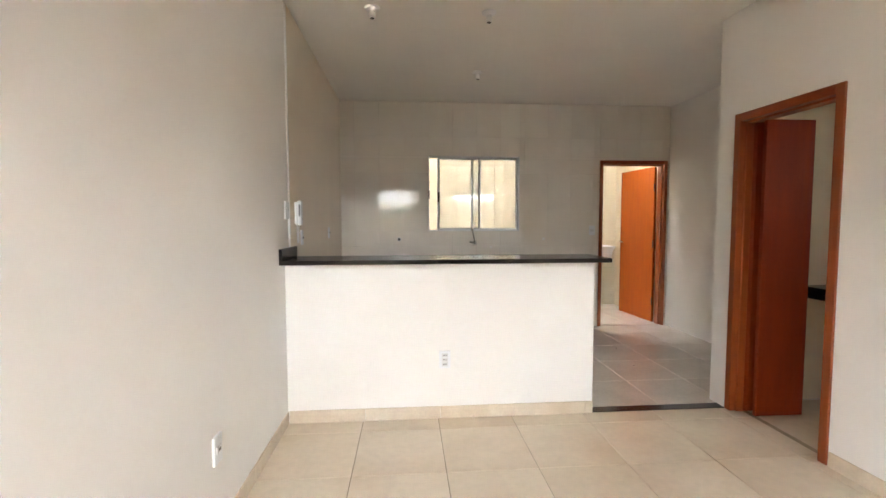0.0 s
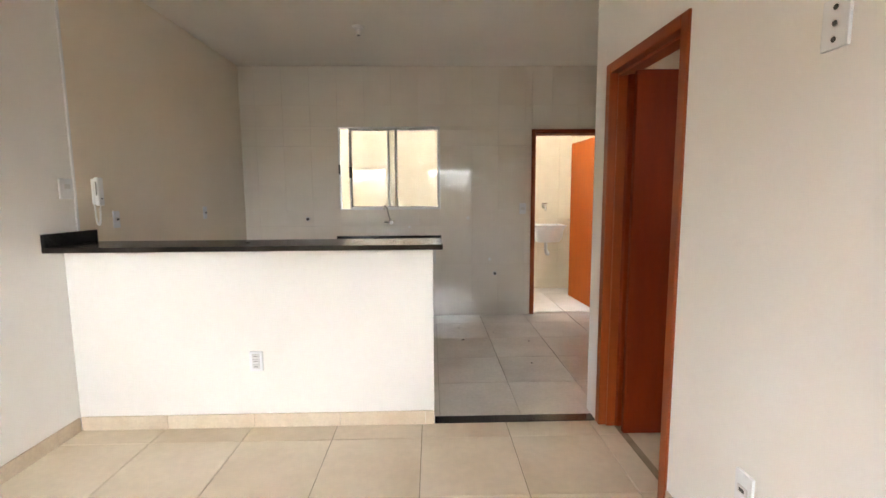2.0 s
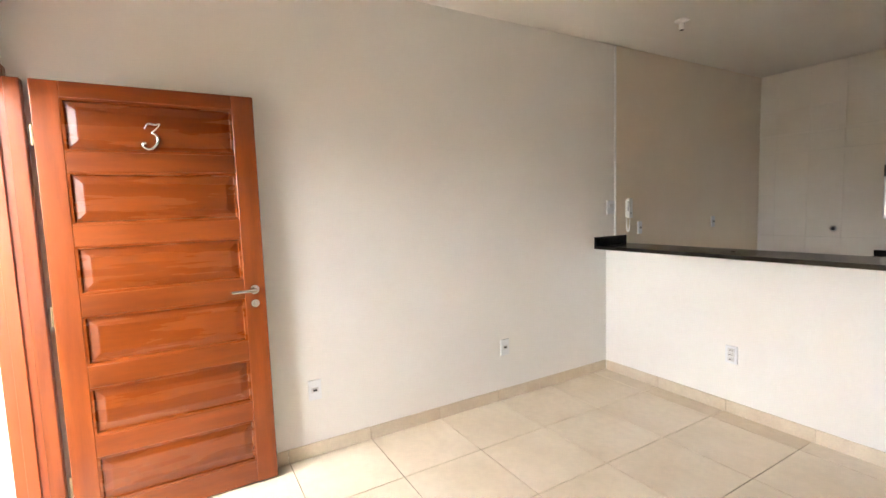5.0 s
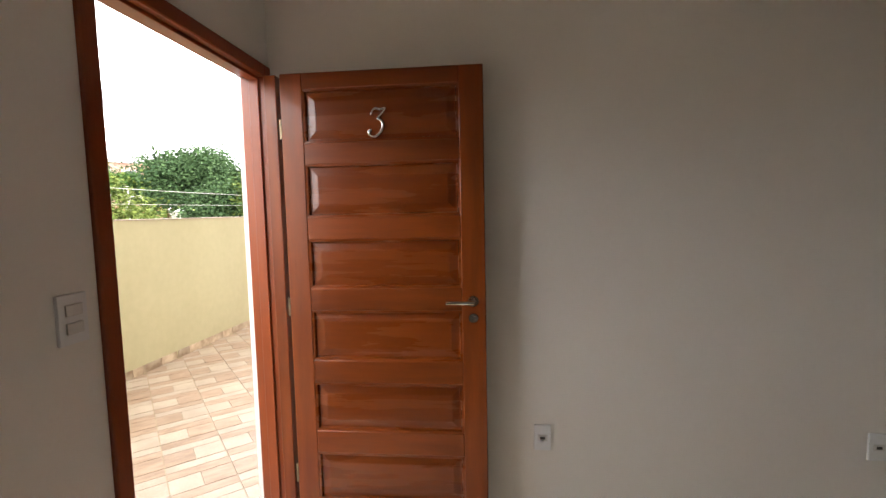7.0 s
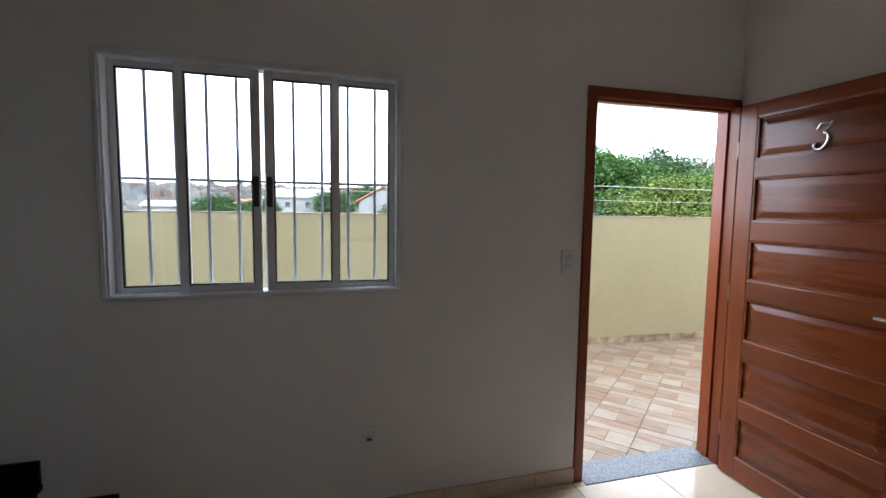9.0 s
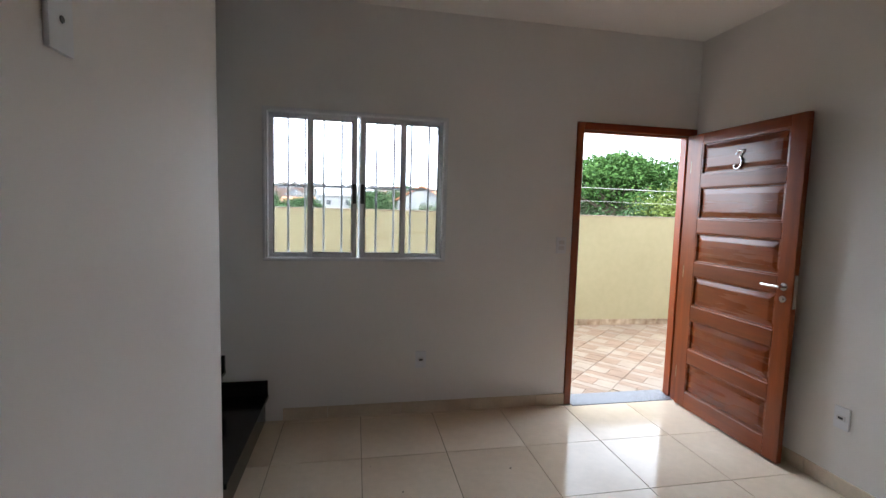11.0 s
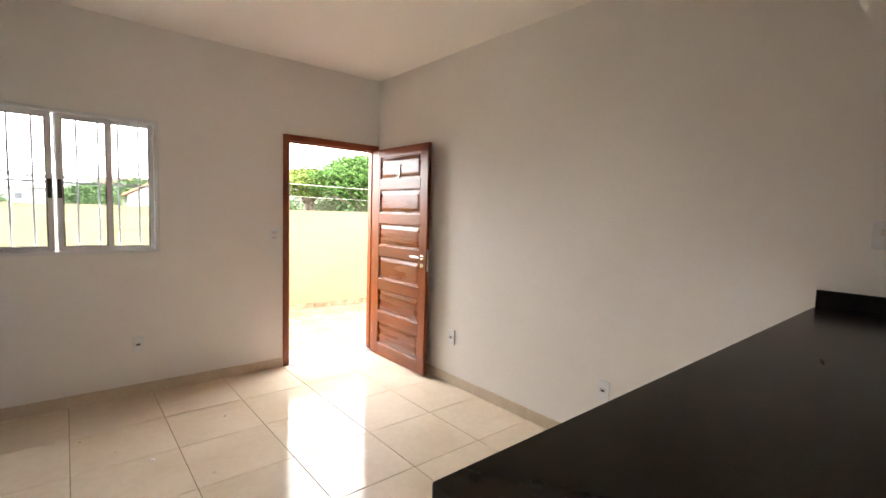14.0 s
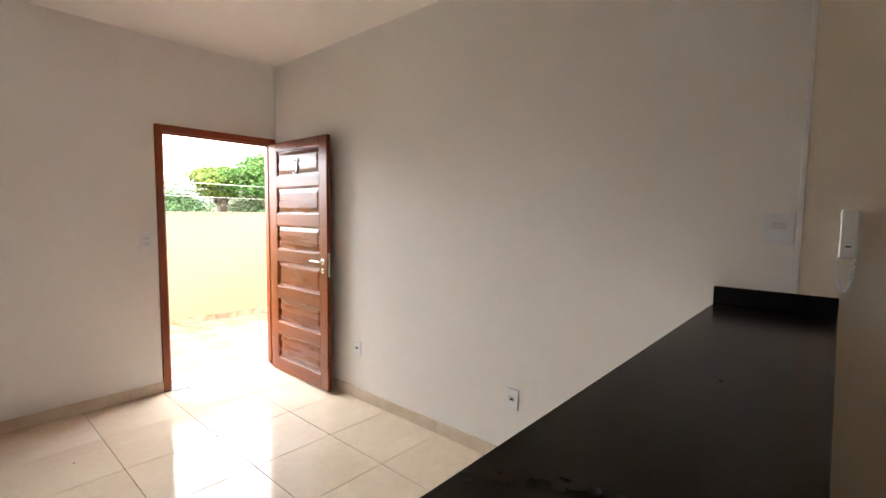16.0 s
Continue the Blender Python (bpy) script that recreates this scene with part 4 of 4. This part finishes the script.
# ---- trees ----
def tree(yaw, dist, top, wide, tall, leaf_mat, label, n=12800, leaf=0.108, flat=False, seed=1):
    """A tapered trunk, forking limbs and a crown of leaf clumps. top: the height of the crown above the eye; wide, tall: the crown's half sizes."""
    rs = np.random.RandomState(seed)
    x, y = away(yaw, dist)
    gz = land(x, y)
    spread = 0.27 * (wide * wide * tall) ** (1 / 3)
    cz = EYE.z + top - tall - spread * (0.4 if flat else 0.75)
    t = thing("tree", pose(x, y, gz), label, "tree", "trees beyond the parapet")
    c = Vector((0, 0, cz - gz))
    bm = bmesh.new()
    fork = Vector((0.1, 0.05, max(1.5, c.z - tall * 0.7)))
    rod(bm, (0, 0, -0.3), fork, 0.30, 0.19, seg=9)
    clumps = []
    k = 0
    while len(clumps) < 90:
        v = rs.normal(size=3)
        v /= np.linalg.norm(v)
        rr = rs.uniform(0.15, 1.0) ** 0.5
        if v[2] < -0.55:
            continue
        zz = v[2] * tall * rr
        if flat:
            zz = abs(v[2]) ** 0.6 * tall * (0.6 + 0.4 * rr) * (1 if rs.rand() < 0.85 else -0.4)
        w = 1.0 + 0.28 * rs.normal()
        clumps.append(Vector((v[0] * wide * rr * w, v[1] * wide * rr * w, zz)) + c)
    for cl in clumps[::4]:
        mid = fork.lerp(cl, 0.5) + Vector(rs.normal(size=3) * 0.15)
        rod(bm, fork, mid, 0.14, 0.08, seg=6, caps=False)
        rod(bm, mid, cl, 0.08, 0.02, seg=6, caps=False)
    part("trunk", bm, M_BARK, t, "grey-brown trunk and limbs", smooth=True)
    per = int(n * 1.8) // len(clumps)
    centre = np.repeat(np.array([tuple(cl) for cl in clumps]), per, axis=0)
    k = len(centre)
    p = centre + rs.normal(size=(k, 3)) * np.array([spread, spread, spread * (0.32 if flat else 0.6)])
    a = rs.normal(size=(k, 3))
    a /= np.linalg.norm(a, axis=1)[:, None]
    a[:, 2] *= 0.5
    b = np.cross(a, rs.normal(size=(k, 3)))
    b /= np.linalg.norm(b, axis=1)[:, None] + 1e-9
    size = (leaf * 0.74 * rs.uniform(0.6, 1.4, k))[:, None]
    vs = np.stack([p - a * size, p + b * size * 0.5, p + a * size, p - b * size * 0.5], axis=1).reshape(-1, 3).tolist()
    fs = np.arange(4 * k).reshape(-1, 4).tolist()
    me = bpy.data.meshes.new("crown")
    me.from_pydata(vs, [], fs)
    me.materials.append(leaf_mat)
    ob = new("crown", me)
    ob.parent = t
    return t


tree(125.7, 31, 4.05, 2.45, 1.9, M_LEAF_D, "dense round dark green tree beyond the parapet", n=34000, leaf=0.135, seed=1)
tree(119.0, 24, 2.3, 1.2, 1.6, M_LEAF_Y, "yellow-green tree beyond the parapet", seed=2)
tree(124.0, 24, 1.7, 1.1, 1.5, M_LEAF_D, "small dark green tree beyond the parapet", seed=3)
tree(134.0, 30, 2.4, 1.7, 0.8, M_LEAF_B, "flat-topped bright green tree", flat=True, leaf=0.108, seed=4)
tree(138.0, 15, 1.15, 1.25, 1.1, M_LEAF_Y, "low light green bushy tree close to the parapet", n=17600, leaf=0.072, seed=5)
tree(139.3, 34, 4.6, 1.9, 2.0, M_LEAF_D, "tall dark green tree behind the others", seed=6)
tree(135.6, 38, 4.7, 2.2, 2.0, M_LEAF_G, "grey-green tree with thin foliage", n=8800, seed=7)
tree(147.0, 18, 2.30, 1.75, 1.25, M_LEAF_B, "spreading bright green tree with flat layers", n=17600, leaf=0.094, flat=True, seed=8)
tree(150.5, 22, 1.35, 1.5, 1.2, M_LEAF_G, "bright green tree beyond the parapet", n=15200, leaf=0.086, seed=9)
tree(154.6, 19, 1.85, 0.9, 0.9, M_LEAF_Y, "light yellow-green tree beyond the parapet", n=14400, leaf=0.079, flat=True, seed=10)
tree(160.5, 17, 0.75, 1.1, 0.9, M_LEAF_D, "low olive green bush beyond the parapet", leaf=0.079, seed=11)
tree(165.5, 48, 2.6, 3.2, 2.2, M_LEAF_G, "pale grey-green tree in the distance", seed=12)
tree(153.5, 26, 0.9, 2.2, 1.2, M_LEAF_G, "dull green shrubbery beyond the parapet", seed=13)
tree(144.0, 15, 0.45, 1.6, 0.8, M_LEAF_D, "low dark green shrubbery beyond the parapet", leaf=0.072, seed=14)
tree(178.0, 70, 2.9, 2.7, 2.0, M_LEAF_D, "dark green tree among the houses", leaf=0.216, n=8800, seed=15)
tree(174.0, 75, 4.1, 2.2, 2.0, M_LEAF_D, "tall dark tree between the roofs", leaf=0.216, n=4800, seed=16)
tree(191.0, 65, 1.5, 2.6, 1.5, M_LEAF_D, "dark green tree seen through the window bars", leaf=0.216, n=8800, seed=17)
tree(186.3, 72, 1.4, 2.4, 1.5, M_LEAF_D, "dark green tree in the valley", leaf=0.216, n=8800, seed=18)
tree(171.0, 52, 0.6, 1.6, 1.6, M_LEAF_G, "grey-green tree beside a white house", leaf=0.180, n=4160, seed=19)
tree(202.0, 80, 0.5, 3.4, 1.8, M_LEAF_G, "grey-green tree in the valley", leaf=0.216, n=4160, seed=20)


# ---- houses ----
def house(yaw, dist, w, d, eaves, ridge, wall_mat, roof_mat, turn, label, windows=3):
    """A house with a gable roof; eaves and ridge are heights above the eye."""
    x, y = away(yaw, dist)
    gz = land(x, y)
    h = thing("house", pose(x, y, gz, 0, 0, turn), label, "house", "houses beyond the parapet")
    e, r = EYE.z + eaves - gz, EYE.z + ridge - gz
    bm = boxed(-w / 2, -d / 2, 0, w / 2, d / 2, e)
    a = [bm.verts.new(p) for p in ((-w / 2, -d / 2, e), (-w / 2, d / 2, e), (-w / 2, 0, r))]
    b = [bm.verts.new(p) for p in ((w / 2, -d / 2, e), (w / 2, d / 2, e), (w / 2, 0, r))]
    bm.faces.new(a)
    bm.faces.new(b)
    part("wall", bm, wall_mat, h)
    bm = bmesh.new()
    for s in (-1, 1):
        q = [(-w / 2 - 0.3, s * (d / 2 + 0.4), e - 0.1), (w / 2 + 0.3, s * (d / 2 + 0.4), e - 0.1), (w / 2 + 0.3, 0, r + 0.1), (-w / 2 - 0.3, 0, r + 0.1)]
        lo = [bm.verts.new(p) for p in q]
        hi = [bm.verts.new((p[0], p[1], p[2] + 0.16)) for p in q]
        bm.faces.new(lo)
        bm.faces.new(hi)
        for k in range(4):
            bm.faces.new((lo[k], lo[(k + 1) % 4], hi[(k + 1) % 4], hi[k]))
    part("roof", bm, roof_mat, h)
    for s in (-1, 1):
        for k in range(windows):
            cx = -w / 2 + w * (k + 0.5) / windows
            wi = part("window", boxed(cx - 0.55, s * d / 2 - 0.05, e - 1.9, cx + 0.55, s * d / 2 + 0.05, e - 0.8), M_CONC, h)
            part("pane", boxed(cx - 0.47, s * (d / 2 + 0.03) - 0.025, e - 1.82, cx + 0.47, s * (d / 2 + 0.03) + 0.025, e - 0.88), M_PANE, wi)
    return h


house(171.2, 58, 7.0, 6.0, 1.0, 2.6, M_HOUSE_W, M_ROOF, 70, "white house with an orange tiled gable roof")
house(177.0, 88, 7.5, 6.0, 1.0, 2.2, M_HOUSE_W, M_ROOF, 20, "white house with a terracotta roof in the distance")
house(181.5, 95, 11.0, 8.0, 2.2, 3.6, M_HOUSE_W, M_ROOF_G, 10, "long white house under a grey roof")
house(186.5, 110, 9.0, 7.0, 0.3, 1.8, M_HOUSE_W, M_ROOF, -15, "pale house with a terracotta roof in the valley")
house(194.0, 100, 13.0, 8.0, 0.2, 1.0, M_HOUSE_W, M_ROOF_G, 5, "low white building under a grey roof")
house(173.5, 98, 8.0, 6.0, 3.2, 4.4, M_HOUSE_W, M_ROOF, 40, "white two-storey house on the rise")
house(130.8, 62, 6.5, 5.5, 5.8, 6.7, M_HOUSE_P, M_ROOF_G, -45, "pink brick house behind the trees")
house(131.6, 68, 5.0, 5.0, 7.2, 8.0, M_HOUSE_B, M_ROOF_G, -45, "blue-grey house behind the trees")
house(163.5, 105, 8.0, 6.0, 5.5, 6.8, M_HOUSE_W, M_ROOF, 20, "white house high on the hillside")
house(167.0, 92, 7.0, 6.0, 2.2, 3.4, M_HOUSE_W, M_ROOF_G, 10, "white house under a grey roof on the hillside")
house(133.0, 34, 5.0, 4.0, -0.6, 0.4, M_HOUSE_W, M_ROOF, -40, "small house with a red roof under the trees")

# the dense hillside town
CUBE = [Vector((x, y, z)) for z in (-0.5, 0.5) for x, y in ((-0.5, -0.5), (0.5, -0.5), (0.5, 0.5), (-0.5, 0.5))]
SIDES = ((0, 3, 2, 1), (4, 5, 6, 7), (0, 1, 5, 4), (1, 2, 6, 5), (2, 3, 7, 6), (3, 0, 4, 7))
town_v, town_f = [], []


def town_block(m4):
    n = len(town_v)
    town_v.extend(tuple(m4 @ c) for c in CUBE)
    town_f.extend(tuple(n + k for k in f) for f in SIDES)


rs = np.random.RandomState(5)
for k in range(2600):
    yaw, dist = rs.uniform(140, 222), rs.uniform(150, 620)
    x, y = away(yaw, dist)
    gz = land(x, y)
    w, d, h = rs.uniform(3.5, 8), rs.uniform(3.5, 8), rs.uniform(2.6, 6.2)
    turn = rs.uniform(0, 90)
    town_block(pose(x, y, gz + h / 2 - 0.5, 0, 0, turn) @ Matrix.Diagonal((w, d, h, 1)))
    if rs.rand() < 0.6:
        town_block(pose(x, y, gz + h - 0.2, 0, 0, turn) @ Matrix.Diagonal((w * 0.55, d * 0.5, rs.uniform(0.8, 2.4), 1)))
town = bpy.data.meshes.new("hillside_houses")
town.from_pydata(town_v, [], town_f)
town.materials.append(M_CITY)
tagged(new("hillside_houses", town), "dense crowded small houses covering the far hillside", "distant houses", kind="stuff")

# tower block, mast, pole and cables
x, y = away(201.2, 420)
tower = thing("apartment_tower", pose(x, y, land(x, y)), "pale apartment tower on the far hill", "apartment block")
TOP = 38 - land(x, y)
part("wall", boxed(-4.5, -4.5, 0, 4.5, 4.5, TOP), M_CONC, tower)
for fl in range(8):
    for k in (-2.8, 0, 2.8):
        part("window", boxed(k - 0.7, 4.4, TOP - 2.6 - fl * 2.9, k + 0.7, 4.55, TOP - 1.3 - fl * 2.9), M_PANE, tower)
x, y = away(169.6, 120)
mast = thing("telecom_mast", pose(x, y, land(x, y)), "thin steel telecom mast with antennas on top", "mast")
top = 23.4 - land(x, y)
M_MAST = surface("galvanised_mast_steel", (0.10, 0.11, 0.12), (0.16, 0.17, 0.18), scale=3, rough=0.6)
bm = bmesh.new()
for dx, dy in ((-0.5, -0.5), (0.5, -0.5), (0, 0.6)):
    rod(bm, (dx, dy, 0), (dx * 0.6, dy * 0.6, top), 0.12, seg=6)
for k in range(14):
    z = top * k / 14
    rod(bm, (-0.45, -0.45, z), (0.45, -0.45, z + top / 14), 0.07, seg=5)
part("lattice", bm, M_MAST, mast)
for a in (0, 120, 240):
    m4 = pose(0, 0, 0, 0, 0, a)
    bm = boxed(-0.35, 0.7, top - 2.2, 0.35, 1.1, top + 0.6)
    bm.transform(m4)
    part("antenna", bm, M_MAST, mast)
x, y = away(132.0, 26)
pole = thing("utility_pole", pose(x, y, land(x, y)), "grey concrete utility pole with a crossarm", "utility pole")
part("shaft", rod(bmesh.new(), (0, 0, 0), (0, 0, 10.4), 0.16, 0.10, seg=10), M_CONC, pole, smooth=True)
part("crossarm", boxed(-0.9, -0.05, 9.9, 0.9, 0.05, 10.02), M_CONC, pole)
for k, (yy, zz, r) in enumerate(((-9.0, 2.08, 0.0045), (-9.6, 1.84, 0.003))):
    bm = bmesh.new()
    prev = None
    for i in range(41):
        u = i / 40
        p = Vector((-26 + 40 * u, yy, zz + 0.5 * (2 * u - 1) ** 2 - 0.1))
        if prev is not None:
            rod(bm, prev, p, r, seg=6, caps=False)
        prev = p
    tagged(part("overhead_cable", bm, M_CONC), "pale overhead cable strung along the street", "cable", group="overhead cables")

# ---- crumbs left on the floors ----
def crumb(x, y, r, material, label, seed):
    rs = np.random.RandomState(seed)
    bm = bmesh.new()
    n = 7
    ring = [(r * rs.uniform(0.5, 1.2) * math.cos(k * 2 * math.pi / n), 0.6 * r * rs.uniform(0.5, 1.2) * math.sin(k * 2 * math.pi / n)) for k in range(n)]
    lo = [bm.verts.new((a, b, 0.0)) for a, b in ring]
    hi = [bm.verts.new((a * 0.8, b * 0.8, 0.0025 * rs.uniform(0.5, 1.5))) for a, b in ring]
    bm.faces.new(lo)
    bm.faces.new(hi)
    for k in range(n):
        bm.faces.new((lo[k], lo[(k + 1) % n], hi[(k + 1) % n], hi[k]))
    ob = part("crumb", bm, material)
    ob.matrix_world = pose(x, y, 0.0008, 0, 0, seed * 37)
    tagged(ob, label, "debris", "crumbs on the floor")


for k, (x, y, r, mat, label) in enumerate((
        (2.20, -2.70, 0.022, M_PLASTIC, "pale paint flake lying on the beige tiles"), (2.60, -2.43, 0.010, M_DARK, "tiny dark crumb lying on the beige tiles"),
        (1.72, -3.05, 0.008, M_DARK, "tiny dark crumb lying on the beige tiles"), (2.42, 1.62, 0.022, M_BARK, "small dry leaf lying on the kitchen floor"),
        (2.95, 0.98, 0.014, M_BARK, "small brown crumb lying on the kitchen floor"), (2.40, 2.02, 0.018, M_CONC, "grey crumb of mortar lying on the kitchen floor"),
        (2.36, -2.92, 0.006, M_DARK, "tiny dark crumb lying on the beige tiles"), (1.95, -2.35, 0.007, M_CONC, "small grey crumb lying on the beige tiles"),
        (2.52, -3.18, 0.005, M_BARK, "tiny brown crumb lying on the beige tiles"), (2.08, -1.86, 0.006, M_BARK, "tiny brown crumb lying on the beige tiles"),
        (2.75, 1.85, 0.012, M_CONC, "grey crumb of mortar lying on the kitchen floor"), (3.05, 1.55, 0.010, M_BARK, "small brown crumb lying on the kitchen floor"))):
    crumb(x, y, r, mat, label, k + 3)
tagged(part("crumb", rod(bmesh.new(), (1.02, 0.05, 1.1225), (1.045, 0.06, 1.1245), 0.004, 0.002, seg=6), M_BARK), "small dry scrap lying on the bar counter", "debris", "crumbs on the floor")

# ---- tiles: the pieces of floors and walls ----
lay_tiles(floor_living, pose(0, 0, 0), grid(0.0, 3.22, 0.505, 0.5165), grid(Y_FRONT, 0.0, -0.168, 0.518), 0.0045, 0.006, M_TILE)
lay_tiles(floor_kitchen, pose(0, 0, 0), grid(0.0, X_KIT, 2.165, 0.518), grid(0.086, Y_BACK, 0.60, 0.535), 0.004, 0.006, M_KTILE)
lay_tiles(floor_laundry, pose(0, 0, 0), grid(0.0, X_KIT, 2.165, 0.518), grid(Y_BACK + 0.07, 4.05, 3.2, 0.518), 0.004, 0.006, M_KTILE)
floor_bath = tagged(part("floor_bathroom", boxed(3.262, -1.5, -0.004, 4.6, 0.10, -0.0035), M_TILE), "beige tiled bathroom floor", "floor", kind="structure")


def clear_of(*holes):
    return lambda u0, u1, v0, v1: not any(h[0] < (u0 + u1) / 2 < h[1] and h[2] < (v0 + v1) / 2 < h[3] for h in holes)


def with_lines(lines, extra):
    return sorted({round(v, 4) for v in lines} | set(extra))


# end wall: x to the right, z up, facing -y
us = with_lines(grid(0.010, X_KIT - 0.010, 2.59, 0.302), (1.08, 2.23, 3.27, 4.17))
vs = with_lines(grid(0.0, H, 0.16, 0.45), (1.245, 2.175, 2.14))
lay_tiles(wall_back, pose(0, Y_BACK - 0.010, 0, 90, 0, 0), us, vs, 0.0007, 0.010, M_WTILE, clear_of((1.08, 2.23, 1.245, 2.175), (3.27, 4.17, 0, 2.14)))
# smooth lining on the kitchen stretch of the party wall
tagged(part("wall_kitchen_lining", boxed(0.0005, 0.1285, 0.0, 0.010, Y_BACK - 0.0105, H - 0.001), M_LINING), "smooth satin off-white lining of the kitchen side wall", "wall", kind="structure")
# laundry wall, facing -y
lay_tiles(wall_l_n, pose(0, 4.05 - 0.008, 0, 90, 0, 0), grid(0.0, X_KIT, 2.5, 0.302), grid(0.0, 2.75, 0.16, 0.45), 0.003, 0.008, M_LTILE)


# terrace tiles, laid on the diagonal, each stamped as two square and two long stones, in two printings
def terrace_tile(order):
    me = bpy.data.meshes.new("paver")
    bm = bmesh.new()
    S = 0.3345
    for k, (x0, y0, x1, y1) in enumerate(((0, 0.5, 0.5, 1), (0.5, 0.5, 1, 1), (0, 0.25, 1, 0.5), (0, 0, 1, 0.25))):
        before = len(bm.faces)
        g = 0.0019
        box(bm, x0 * S + g, y0 * S + g, -0.008, x1 * S - g, y1 * S - g, 0.0)
        bm.faces.ensure_lookup_table()
        for f in bm.faces[before:]:
            f.material_index = order[k]
    bmesh.ops.recalc_face_normals(bm, faces=bm.faces)
    bm.to_mesh(me)
    bm.free()
    me.materials.append(M_STONE_A)
    me.materials.append(M_STONE_B)
    return me


pavers = terrace_tile((0, 1, 0, 1)), terrace_tile((1, 0, 1, 0))
inv_t = terrace.matrix_world.inverted()
TM = pose(-0.30, -4.30, -0.02, 0, 0, -48.7)
for i in range(-24, 24):
    for j in range(-24, 24):
        p = TM @ Vector(((i + 0.5) * 0.337, (j + 0.5) * 0.337, 0))
        if -5.2 < p.x < 3.6 and -6.25 - 0.042 * p.x < p.y < -3.95:
            ob = new("paver", pavers[(j + i * i) % 2])
            ob.parent = terrace
            ob.matrix_basis = inv_t @ TM @ Matrix.Translation((i * 0.337, j * 0.337, random.uniform(-0.0005, 0.0005)))
